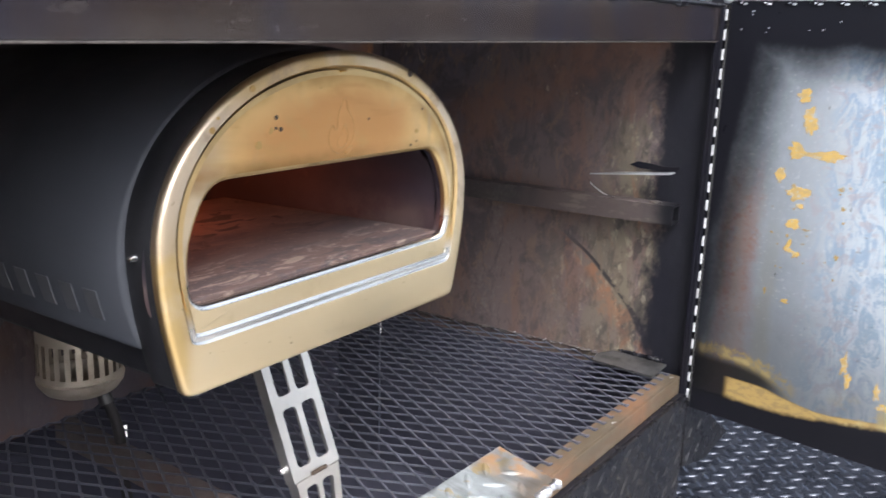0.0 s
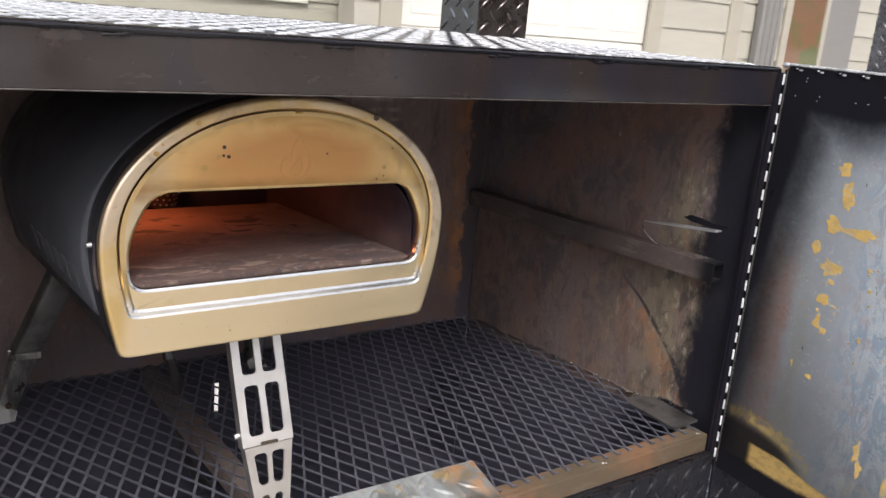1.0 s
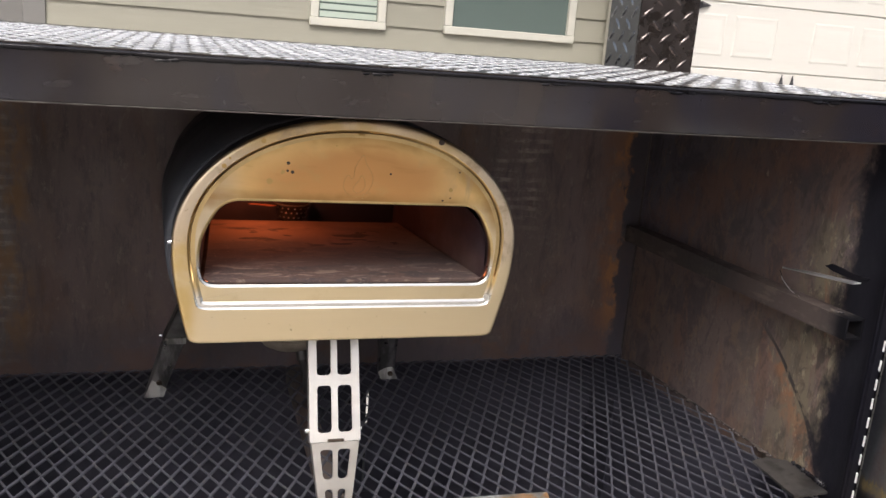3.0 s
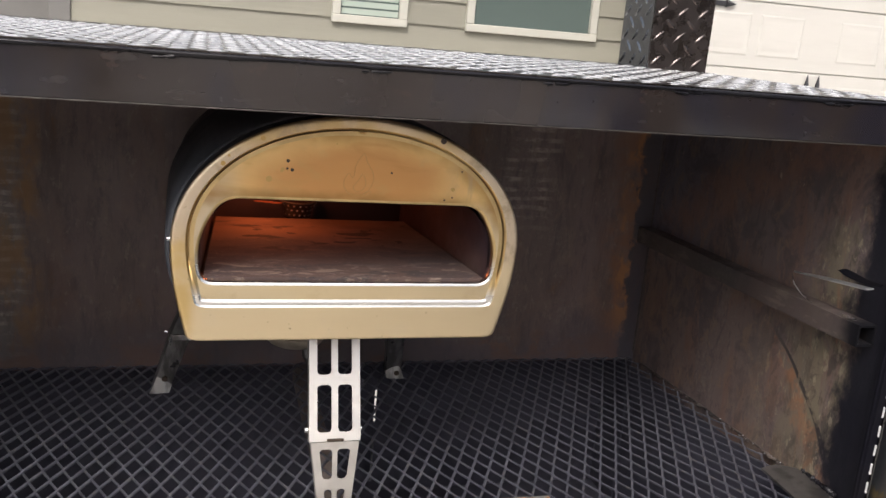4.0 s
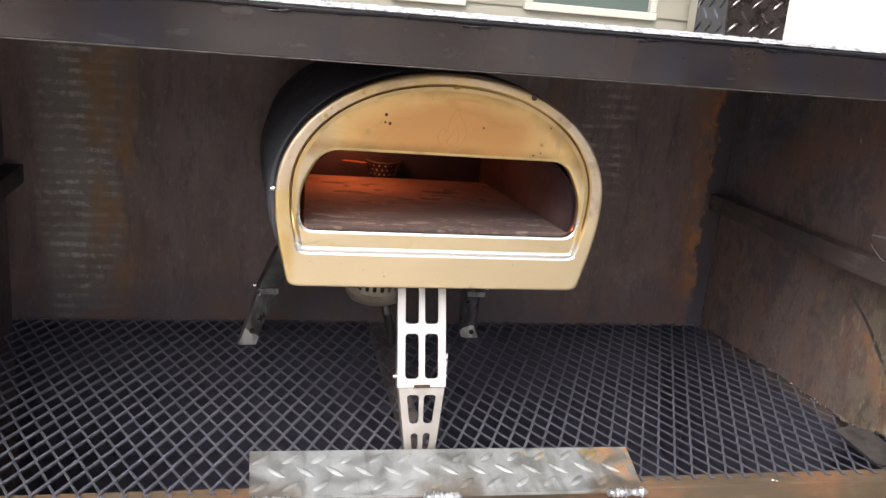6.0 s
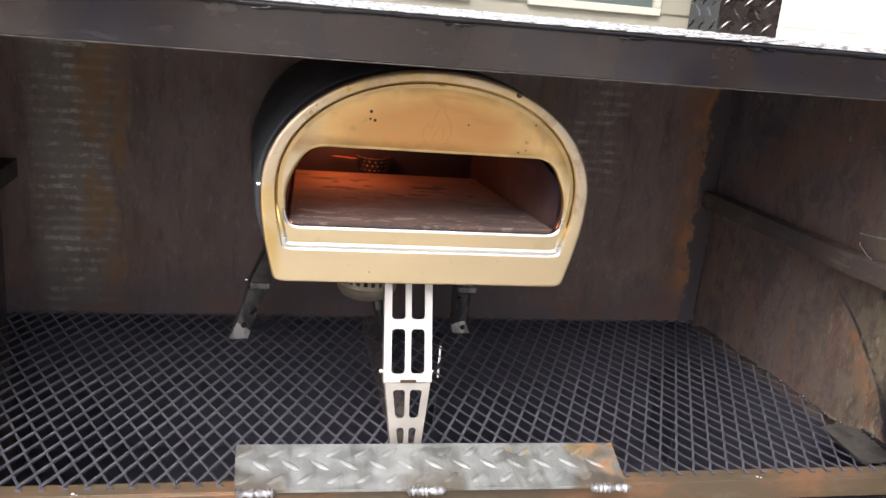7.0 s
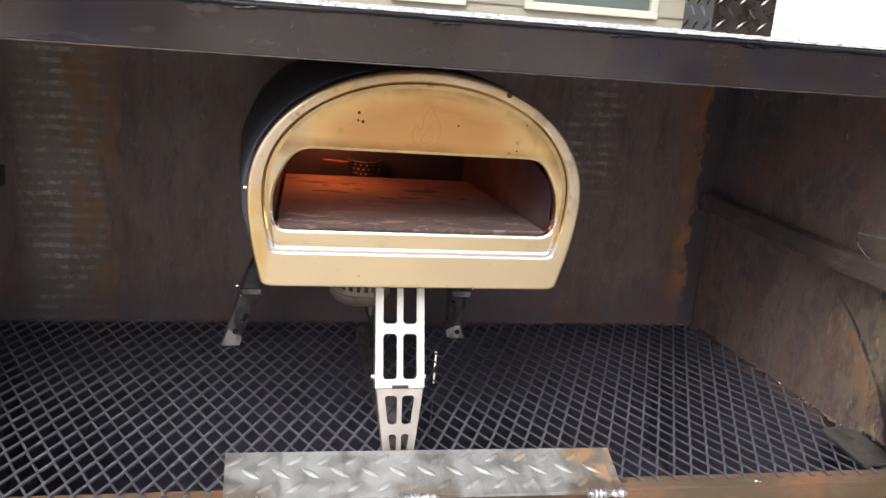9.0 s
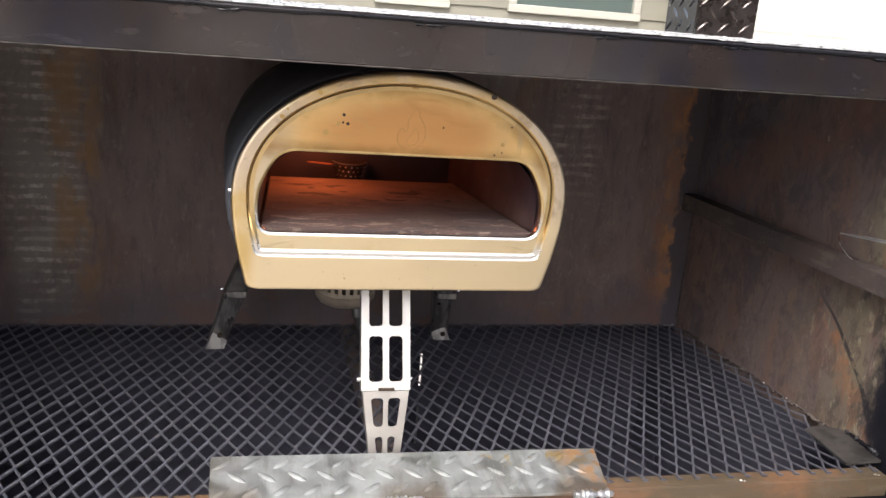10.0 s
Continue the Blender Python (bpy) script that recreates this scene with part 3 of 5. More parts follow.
m.blend(m.ramp(m.noise(30, 4, 0.6, m.stretch(1.4, 1, 0.3)), 0.44, 0.60, 0, 0.85), (0.15, 0.145, 0.14)).rough(m.noise(40, 3), 0.25, 0.45)
LEG_BARE = m.done()
m = Mat("grey_silicone", (0.040, 0.043, 0.051), 0.50)
m.b.inputs["Specular IOR Level"].default_value = 0.3
m.blend(m.ramp(m.noise(7, 4), 0.45, 0.7, 0, 0.5), (0.048, 0.051, 0.060)).rough(m.noise(12, 4), 0.45, 0.65).bump(m.noise(500, 2), 0.1, 0.0003)
SILICONE = m.done()
m = Mat("black_enamel", (0.012, 0.012, 0.014), 0.35)
m.blend(m.ramp(m.noise(60, 3), 0.6, 0.75, 0, 0.3), (0.03, 0.03, 0.03)).rough(m.noise(20, 3), 0.3, 0.5)
ENAMEL = m.done()
m = Mat("sooty_chamber_steel_with_shade", (0.046, 0.025, 0.028), 0.6, 0.2)
m.blend(m.ramp(m.noise(9, 4), 0.40, 0.62, 0, 0.8), (0.030, 0.019, 0.026)).blend(m.ramp(m.noise(50, 4), 0.6, 0.75, 0, 0.4), (0.12, 0.07, 0.055))
m.rough(m.noise(25, 4), 0.45, 0.7).bump(m.noise(60, 4), 0.15, 0.001)
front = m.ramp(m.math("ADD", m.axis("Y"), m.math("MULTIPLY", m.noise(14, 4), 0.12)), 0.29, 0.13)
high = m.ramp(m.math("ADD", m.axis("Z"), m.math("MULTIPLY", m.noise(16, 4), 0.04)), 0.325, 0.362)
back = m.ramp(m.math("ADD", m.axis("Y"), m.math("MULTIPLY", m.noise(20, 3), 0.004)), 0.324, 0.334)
# back wall darker than the rest
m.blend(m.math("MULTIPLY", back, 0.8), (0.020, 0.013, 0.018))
# shade behind the upper mouth put into the wall colour
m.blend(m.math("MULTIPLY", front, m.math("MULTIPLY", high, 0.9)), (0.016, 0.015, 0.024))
m.blend(m.math("MULTIPLY", front, m.math("MULTIPLY", m.math("SUBTRACT", 1.0, high), m.ramp(m.noise(30, 4), 0.35, 0.6, 0.1, 0.45))), (0.11, 0.088, 0.076))
CHAMBER = m.done()
m = Mat("baked_oven_stone", (0.165, 0.096, 0.066), 0.9)
yy = m.math("ADD", m.axis("Y"), m.math("MULTIPLY", m.math("SUBTRACT", m.noise(16, 4, 0.6, m.stretch(0.5, 1, 1)), 0.5), 0.20))
m.blend(m.ramp(m.noise(15, 5, 0.6, m.stretch(0.6, 1, 1), 0.5), 0.44, 0.60, 0, 0.7), (0.098, 0.057, 0.043))
m.blend(m.ramp(yy, 0.200, 0.085, 0, 0.85), (0.060, 0.038, 0.034))
m.blend(m.math("MULTIPLY", m.ramp(yy, 0.19, 0.09), m.ramp(m.noise(22, 5, 0.65, m.stretch(0.5, 1, 1), 0.5), 0.47, 0.60, 0, 0.85)), (0.046, 0.033, 0.034))
# burnt blotches, then pale flour crust by the mouth
m.blend(m.math("MULTIPLY", m.math("MULTIPLY", m.ramp(yy, 0.10, 0.15), m.ramp(m.axis("Y"), 0.285, 0.262)), m.ramp(m.noise(34, 4, 0.55, m.stretch(0.55, 1, 1), 0.4), 0.575, 0.62, 0, 0.92)), (0.030, 0.018, 0.018))
m.blend(m.math("MULTIPLY", m.ramp(yy, 0.11, 0.045), m.ramp(m.noise(60, 5, 0.72, m.stretch(0.38, 1, 1), 0.7), 0.52, 0.62, 0, 0.8)), (0.20, 0.152, 0.122))
m.blend(m.math("MULTIPLY", m.ramp(yy, 0.12, 0.05), m.ramp(m.noise(46, 5, 0.7, m.stretch(0.45, 1, 1), 0.6), 0.54, 0.62, 0, 0.8)), (0.036, 0.027, 0.028))
m.blend(m.ramp(m.noise(240, 3), 0.60, 0.72, 0, 0.35), (0.24, 0.165, 0.125))
m.bump(m.noise(180, 4), 0.3, 0.001).bump(m.noise(40, 4), 0.2, 0.001)
STONE = m.done()
m = Mat("cream_burner_metal", (0.52, 0.45, 0.35), 0.45, 0.5)
m.blend(m.ramp(m.noise(40, 4), 0.5, 0.7, 0, 0.6), (0.35, 0.28, 0.2))
BURNER = m.done()
PALE_MARK = Mat("pale_print", (0.060, 0.063, 0.070), 0.5).done()
m = Mat("brown_hose_rubber", (0.022, 0.019, 0.018), 0.7)
m.blend(m.ramp(m.noise(30, 4), 0.45, 0.65, 0, 0.6), (0.034, 0.029, 0.026)).bump(m.noise(300, 2), 0.15, 0.0004)
RUBBER = m.done()
DARK_MARK = Mat("burnt_spot", (0.04, 0.025, 0.015), 0.7).done()
BROWN_MARK = Mat("brown_spot", (0.50, 0.33, 0.125), 0.42, 1.0).done()
ETCH = Mat("etched_line", (0.46, 0.27, 0.105), 0.34, 1.0).done()
# pale colour for the hinge highlights
HINGE_GLINT = plate("pale_hinge_glint", (0.66, 0.66, 0.66), 0.35, 0.15, (0.50, 0.50, 0.49), 0.6).done()
SCREW = plate("zinc_screw", (0.72, 0.72, 0.74), 0.25, 1.0, (0.5, 0.5, 0.5), 0.4).done()
fm = Mat("gas_flame", (0.14, 0.03, 0.01), 0.5)
fm.b.inputs["Emission Color"].default_value = (1.0, 0.16, 0.04, 1)
fm.b.inputs["Emission Strength"].default_value = 0.05
FLAME = fm.done()


# house and ground
def board(name, color, amount=0.05):
    m = Mat(name, color, 0.65)
    m.blend(m.ramp(m.noise(6, 4, 0.6, m.stretch(0.3, 1, 2)), 0.4, 0.7, 0, 0.35), tuple(c * 0.86 for c in color))
    m.random_tint(amount).bump(m.noise(40, 4, 0.6, m.stretch(0.06, 1, 1.5)), 0.35, 0.003)
    return m.done()


SIDING = board("sage_beige_siding", (0.248, 0.238, 0.190))
PALE_SIDING = board("cream_siding", (0.33, 0.315, 0.265))
TRIM = board("grey_beige_trim", (0.29, 0.27, 0.22), 0.02)
DARK_TRIM = board("shaded_grey_trim", (0.16, 0.155, 0.145), 0.02)
WHITE_TRIM = board("white_window_trim", (0.47, 0.46, 0.40), 0.02)
GARAGE = board("white_garage_paint", (0.54, 0.525, 0.48), 0.01)
IRON = Mat("dark_iron", (0.05, 0.05, 0.055), 0.5, 0.4).done()
ROOF = board("grey_shingle", (0.14, 0.13, 0.125), 0.1)
BLIND = board("green_grey_blind", (0.36, 0.42, 0.36), 0.05)
m = Mat("window_glass", (0.10, 0.13, 0.12), 0.04)
m.b.inputs["Coat Weight"].default_value = 0.5
GLASS = m.done()
# mirrored red and green foliage painted into the glass colour
m = Mat("painted_reflection_glass", (0.15, 0.085, 0.05), 0.05)
m.blend(m.ramp(m.noise(4, 4), 0.42, 0.62), (0.09, 0.10, 0.045))
WARM_GLASS = m.done()
m = Mat("concrete_drive", (0.42, 0.40, 0.37), 0.85)
m.blend(m.ramp(m.noise(0.8, 6), 0.4, 0.65, 0, 0.7), (0.34, 0.325, 0.30)).blend(m.ramp(m.noise(60, 4), 0.55, 0.7, 0, 0.5), (0.28, 0.27, 0.25))
m.bump(m.noise(120, 4), 0.3, 0.003)
CONCRETE = m.done()
m = Mat("autumn_leaf", (0.125, 0.070, 0.035), 0.6)
m.blend(m.ramp(m.noise(1.5, 4), 0.4, 0.65), (0.10, 0.085, 0.035)).blend(m.ramp(m.noise(3, 3), 0.5, 0.65, 0, 0.8), (0.21, 0.095, 0.05))
LEAVES = m.done()
BARK = board("tree_bark", (0.10, 0.075, 0.055))


# ---- geometry helpers ----
class Geo:
    def __init__(self):
        self.v, self.f = [], []

    def add(self, verts, faces):
        k = len(self.v)
        self.v += [tuple(p) for p in verts]
        self.f += [tuple(i + k for i in q) for q in faces]
        return self

    def box(self, x0, x1, y0, y1, z0, z1, bevel=0.0, m=None):
        """A box, its twelve edges cut by bevel."""
        if bevel <= 0:
            vs = [Vector((x, y, z)) for z in (z0, z1) for x, y in ((x0, y0), (x1, y0), (x1, y1), (x0, y1))]
            fs = [(3, 2, 1, 0), (4, 5, 6, 7), (0, 1, 5, 4), (1, 2, 6, 5), (2, 3, 7, 6), (3, 0, 4, 7)]
        else:
            bm = bmesh.new()
            bmesh.ops.create_cube(bm, size=1, matrix=Matrix.Translation(((x0 + x1) / 2, (y0 + y1) / 2, (z0 + z1) / 2)) @ Matrix.Diagonal((x1 - x0, y1 - y0, z1 - z0, 1)))
            bmesh.ops.bevel(bm, geom=bm.edges[:], offset=bevel, segments=1, affect="EDGES")
            bm.verts.index_update()
            vs = [v.co.copy() for v in bm.verts]
            fs = [[v.index for v in q.verts] for q in bm.faces]
            bm.free()
        if m is not None:
            vs = [m @ v for v in vs]
        return self.add(vs, fs)

    def tube(self, p, q, r, n=10, r2=None, caps=True):
        p, q = Vector(p), Vector(q)
        r2 = r if r2 is None else r2
        ax = (q - p).normalized()
        u = ax.orthogonal().normalized()
        w = ax.cross(u)
        ring = [u * math.cos(2 * math.pi * i / n) + w * math.sin(2 * math.pi * i / n) for i in range(n)]
        vs = [p + c * r for c in ring] + [q + c * r2 for c in ring]
        fs = [(i, (i + 1) % n, n + (i + 1) % n, n + i) for i in range(n)]
        if caps:
            fs += [tuple(range(n))[::-1], tuple(range(n, 2 * n))]
        return self.add(vs, fs)

    def loft(self, rings, closed=True, cap_first=False, cap_last=False):
        n = len(rings[0])
        vs = [p for ring in rings for p in ring]
        fs = []
        for k in range(len(rings) - 1):
            for i in range(n if closed else n - 1):
                j = (i + 1) % n
                fs.append((k * n + i, k * n + j, (k + 1) * n + j, (k + 1) * n + i))
        if cap_first:
            fs.append(tuple(range(n))[::-1])
        if cap_last:
            fs.append(tuple(range((len(rings) - 1) * n, len(rings) * n)))
        return self.add(vs, fs)

    def blob(self, c, rx, ry, rz, seed=0, n=7, k=4):
        rnd = random.Random(seed)
        vs, fs = [(c[0], c[1], c[2] - rz)], []
        for a in range(1, k):
            th = math.pi * a / k
            for i in range(n):
                ph = 2 * math.pi * i / n
                s = 1 + rnd.uniform(-0.15, 0.15)
                vs.append((c[0] + rx * s * math.sin(th) * math.cos(ph), c[1] + ry * s * math.sin(th) * math.sin(ph), c[2] - rz * math.cos(th) * s))
        vs.append((c[0], c[1], c[2] + rz))
        last = len(vs) - 1
        for i in range(n):
            j = (i + 1) % n
            fs.append((0, 1 + j, 1 + i))
            for a in range(k - 2):
                fs.append((1 + a * n + i, 1 + a * n + j, 1 + (a + 1) * n + j, 1 + (a + 1) * n + i))
            fs.append((last, 1 + (k - 2) * n + i, 1 + (k - 2) * n + j))
        return self.add(vs, fs)

    def bead(self, p, q, r, step=0.005, seed=0):
        """A weld bead: a lumpy half-sunk rope from p to q."""
        p, q, rnd = Vector(p), Vector(q), random.Random(seed)
        n = max(4, int((q - p).length / step) * 2)
        ax = (q - p).normalized()
        u = ax.orthogonal().normalized()
        w = ax.cross(u)
        rings = []
        for k in range(n + 1):
            s = r * (1.0 if k % 2 else 0.72) * rnd.uniform(0.6, 1.3) * (0.35 if k in (0, n) else 1)
            c = p.lerp(q, k / n)
            rings.append([c + (u * math.cos(a) + w * math.sin(a)) * s for a in (2 * math.pi * i / 8 for i in range(8))])
        return self.loft(rings, cap_first=True, cap_last=True)

    def sheet(self, xs, zs, skip, y0, y1):
        """An upright sheet over a grid of xs and zs, without the cells in skip."""
        at = {}

        def v(i, k, y):
            key = (i, k, y)
            if key not in at:
                at[key] = len(self.v)
                self.v.append((xs[i], y, zs[k]))
            return at[key]

        cells = {(i, k) for i in range(len(xs) - 1) for k in range(len(zs) - 1)} - set(skip)
        for i, k in sorted(cells):
            a, b, c, d = (i, k), (i + 1, k), (i + 1, k + 1), (i, k + 1)
            self.f.append(tuple(v(*p, y0) for p in (a, b, c, d)))
            self.f.append(tuple(v(*p, y1) for p in (d, c, b, a)))
            for p, q, other in ((a, b, (i, k - 1)), (b, c, (i + 1, k)), (c, d, (i, k + 1)), (d, a, (i - 1, k))):
                if other not in cells:
                    self.f.append((v(*q, y0), v(*p, y0), v(*p, y1), v(*q, y1)))
        return self

    def mesh(self, name, material, smooth=40):
        me = bpy.data.meshes.new(name)
        me.from_pydata(self.v, [], self.f)
        me.validate()
        bm = bmesh.new()
        bm.from_mesh(me)
        bmesh.ops.recalc_face_normals(bm, faces=bm.faces)
        bm.to_mesh(me)
        bm.free()
        me.materials.append(material)
        if smooth:
            me.polygons.foreach_set("use_smooth", [True] * len(me.polygons))
            me.set_sharp_from_angle(angle=radians(smooth))
        return me


def part(name, geo, material, parent=None, label="", smooth=40, kind=""):
    ob = new(name, geo.mesh(name, material, smooth))
    ob.parent = parent
    return tagged(ob, label, kind=kind)


def thing(name, label, category, group="", m=None):
    ob = new(name)
    ob.empty_display_size = 0.1
    if m is not None:
        ob.matrix_world = m
    return tagged(ob, label, category, group)


def lugs(geo, m, w, h, pitch=0.039, row=0.0205, length=0.030, width=0.0095, high=0.0024, margin=0.012, phase=0.0):
    """Raised tread lugs, leaning by turns to either side, over a w x h field in the plane of m."""
    n, rows = 8, int((h - 2 * margin) / row) + 1
    for j in range(rows):
        y = margin + j * row
        lean = radians(-42 if j % 2 else 42)
        x = margin + (pitch / 2 if j % 2 else 0) + phase
        while x < w - margin:
            vs = []
            for s, z in ((1.0, 0.0), (0.62, high * 0.8), (0.3, high)):
                for i in range(n):
                    a = 2 * math.pi * i / n
                    px, py = math.cos(a) * length / 2 * s, math.sin(a) * width / 2 * s
                    vs.append(m @ Vector((x + px * math.cos(lean) - py * math.sin(lean), y + px * math.sin(lean) + py * math.cos(lean), z)))
            fs = [(k * n + i, k * n + (i + 1) % n, (k + 1) * n + (i + 1) % n, (k + 1) * n + i) for k in (0, 1) for i in range(n)] + [tuple(range(2 * n, 3 * n))]
            geo.add(vs, fs)
            x += pitch
    return geo


# ---- ground ----
g = Geo().add([(-300, -300, 0), (300, -300, 0), (300, 300, 0), (-300, 300, 0)], [(0, 1, 2, 3)])
tagged(part("ground", g, CONCRETE), "pale grey concrete driveway", "ground", kind="structure")

# ---- steel box on the trailer ----
FLOOR, TOP = 0.770, 1.3125
XL, XR, XRB, YF, YB = -0.60, 0.684, 0.642, -0.075, 0.492
box = thing("steel_cabinet", "black steel cabinet, rusty bare inside, tread plate top, door open", "cabinet")


def right_x(y):
    return XR + (XRB - XR) * (y - YF) / (YB - YF)


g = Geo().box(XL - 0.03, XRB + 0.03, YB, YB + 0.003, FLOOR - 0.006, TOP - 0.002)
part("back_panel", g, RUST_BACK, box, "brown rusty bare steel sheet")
LB = 0.60
g = Geo().sheet((XL - 0.03, 0.154, 0.169, XRB + 0.03), (0.45, 0.47, 0.553, 0.596, 0.666, TOP - 0.004), {(1, 1), (1, 3)}, LB, LB + 0.003)
g.box(0.08, 0.1698, LB + 0.024, LB + 0.027, 0.45, 0.70)
part("outer_back_panel", g, SOOT, box, "dull dark outer back sheet with upright slits")
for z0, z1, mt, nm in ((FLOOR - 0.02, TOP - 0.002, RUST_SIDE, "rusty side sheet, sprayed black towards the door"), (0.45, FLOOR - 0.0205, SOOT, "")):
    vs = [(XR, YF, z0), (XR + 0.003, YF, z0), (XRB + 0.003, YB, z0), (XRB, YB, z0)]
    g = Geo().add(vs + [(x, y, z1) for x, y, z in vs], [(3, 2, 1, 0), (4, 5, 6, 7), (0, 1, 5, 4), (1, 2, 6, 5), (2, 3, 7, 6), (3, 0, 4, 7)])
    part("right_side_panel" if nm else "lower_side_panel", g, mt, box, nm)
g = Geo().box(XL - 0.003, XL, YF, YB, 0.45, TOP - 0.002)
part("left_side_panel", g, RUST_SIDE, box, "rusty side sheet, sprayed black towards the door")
g = Geo().box(XL, XR, YF + 0.004, YB, TOP - 0.006, TOP - 0.003)
part("ceiling_sheet", g, RUST_CEILING, box)
part("bottom_sheet", Geo().box(XL, XR, YF, LB, 0.445, 0.45), SOOT, box)
part("rear_side_sheet", Geo().box(XRB, XRB + 0.003, YB + 0.004, LB, 0.45, TOP - 0.004), SOOT, box)
part("rear_side_sheet", Geo().box(XL - 0.003, XL, YB + 0.001, LB, 0.45, TOP - 0.004), SOOT, box)
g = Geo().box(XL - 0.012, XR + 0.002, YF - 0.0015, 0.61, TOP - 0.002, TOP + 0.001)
top = part("top_plate", g, SHADED_PLATE, box, "aluminium tread plate, sheet darkened for mirrored shade")
# pale lugs on a dark sheet paint in the glare and its streaks
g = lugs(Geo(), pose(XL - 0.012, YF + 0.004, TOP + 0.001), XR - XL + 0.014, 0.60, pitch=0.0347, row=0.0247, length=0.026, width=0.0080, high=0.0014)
part("tread_pattern", g, ALU_PLATE, top, "raised lugs, glare in a paler colour", kind="stuff")
# front header, an angle with its lip turned in
HB = TOP - 0.050
g = Geo().box(XL - 0.003, XR + 0.0, YF - 0.006, YF - 0.002, HB, TOP - 0.0028, 0.0008)
g.box(XL, XR, YF - 0.003, YF + 0.028, HB + 0.0005, HB + 0.004, 0.001)
part("header", g, HEADER, box, "glossy black painted header angle")
# added strip that draws the edge highlight
part("header_edge", Geo().box(XL, XR, YF - 0.0064, YF - 0.002, HB - 0.0014, HB, 0.0004), EDGE_HIGHLIGHT, box, "thin strip painted as the lower edge's highlight")
# black paint run thick along the plate's front edge
g, wr, rings = Geo(), random.Random(31), []
for k in range(261):
    x = XL - 0.003 + (XR - XL) * k / 260
    run = max(0.0, noise.noise(Vector((x * 9.0, 3.1, 0.0)))) * 0.0030 + max(0.0, noise.noise(Vector((x * 37.0, 1.7, 0.0)))) * 0.0016
    low = TOP - 0.0040 - run
    rings.append([(x, YF - 0.0058, TOP - 0.0006), (x, YF - 0.0076 - run * 0.25, TOP - 0.0010), (x, YF - 0.0084 - run * 0.3, (TOP + low) / 2), (x, YF - 0.0074, low), (x, YF - 0.0058, low - 0.0006)])
g.loft(rings, cap_first=True, cap_last=True)
part("paint_run", g, BLACK, box, "thick black paint along the plate edge", smooth=60)
# weld spots under the plate edge
for i, x in enumerate((-0.42, -0.20, -0.01, 0.18, 0.33, 0.52)):
    g = Geo()
    wr = random.Random(i)
    for k in range(3):
        g.blob((x + k * wr.uniform(0.006, 0.013), YF - 0.0064, TOP - 0.0052 - wr.uniform(0, 0.002)), wr.uniform(0.004, 0.009), 0.0022, wr.uniform(0.0010, 0.0022), i * 9 + k)
    part("weld_bead", g, BLACK, box)
# jamb
g = Geo().box(XR - 0.012, XR + 0.0046, YF - 0.0055, YF - 0.002, 0.50, HB - 0.001)
part("door_jamb", g, DULL_BLACK, box)

# threshold angle iron
RZ = FLOOR - 0.0030
g = Geo().box(XL, XR - 0.014, YF + 0.001, YF + 0.026, RZ - 0.004, RZ, 0.001)
g.box(XL, XR - 0.014, YF - 0.003, YF + 0.001, RZ - 0.028, RZ, 0.0012)
part("threshold_angle", g, RUST_RAIL, box, "tan rusty angle iron along the front edge")
for i, x in enumerate((-0.385, 0.455, 0.655)):
    g = Geo().blob((x, YF + 0.006, RZ), 0.0024, 0.0018, 0.0012, 40 + i).blob((x + 0.004, YF + 0.004, RZ), 0.0016, 0.0014, 0.0009, 50 + i)
    part("weld_bead", g, WELD, box, "bright weld bead")
# black tread plate under the threshold
g = Geo().box(XL, XR - 0.006, YF - 0.014, YF - 0.010, 0.46, RZ - 0.030, 0.001)
lugs(g, pose(XL, YF - 0.014, 0.46, 90), XR - XL - 0.006, RZ - 0.49)
part("front_skirt", g, DARK_PLATE, box, "black painted tread plate skirt")
g = Geo().box(XL, XR - 0.006, YF - 0.010, YF - 0.002, RZ - 0.040, RZ - 0.0285, 0.001)
part("skirt_ledge", g, BLACK, box)

# expanded metal floor
SW, LW, ST = 0.0240, 0.0512, 0.0028
g = Geo()
j, y = 0, YF + 0.0195
while y < YB - 0.004:
    i = 0
    while True:
        x = XL + 0.0110 + (i - 1 + (j % 2) * 0.5) * SW
        y2 = min(y + LW / 2, YB)
        if x > right_x(y) - 0.004:
            break
        if x < XL:
            i += 1
            continue
        # flat bond where the strands meet, and a cut stub on the angle iron
        bw, bl = 0.0021, 0.0050
        vs = [(x, y - bl, FLOOR + 0.0006), (x + bw, y, FLOOR + 0.0006), (x, y + bl, FLOOR + 0.0006), (x - bw, y, FLOOR + 0.0006)]
        g.add(vs + [(a, b, c - 0.0025) for a, b, c in vs], [(0, 1, 2, 3), (0, 4, 5, 1), (1, 5, 6, 2), (2, 6, 7, 3), (3, 7, 4, 0)])
        if j == 0:
            g.box(x - 0.0016, x + 0.0020, y - 0.0072, y - 0.002, FLOOR - 0.0028, FLOOR - 0.0002).box(x + 0.0014, x + 0.0052, y - 0.0076, y - 0.0046, FLOOR - 0.0028, FLOOR - 0.0006)
        for s in (-1, 1):
            x2 = x + s * SW / 2
            if XL < x2 < right_x(y2):
                ya, yb = y + 0.0013, y2 - 0.0013
                d = Vector((x2 - x, yb - ya, 0)).normalized()
                nrm = Vector((-d.y, d.x, 0)) * ST / 2
                a, b = Vector((x, ya, FLOOR)), Vector((x2, yb, FLOOR))
                a, b = a - d * 0.0012, b + d * 0.0012
                tilt = Vector((0, 0, 0.0005))
                vs = [a - nrm - tilt, b - nrm - tilt, b + nrm + tilt, a + nrm + tilt]
                low = [p - Vector((0, 0, 0.0025)) for p in vs]
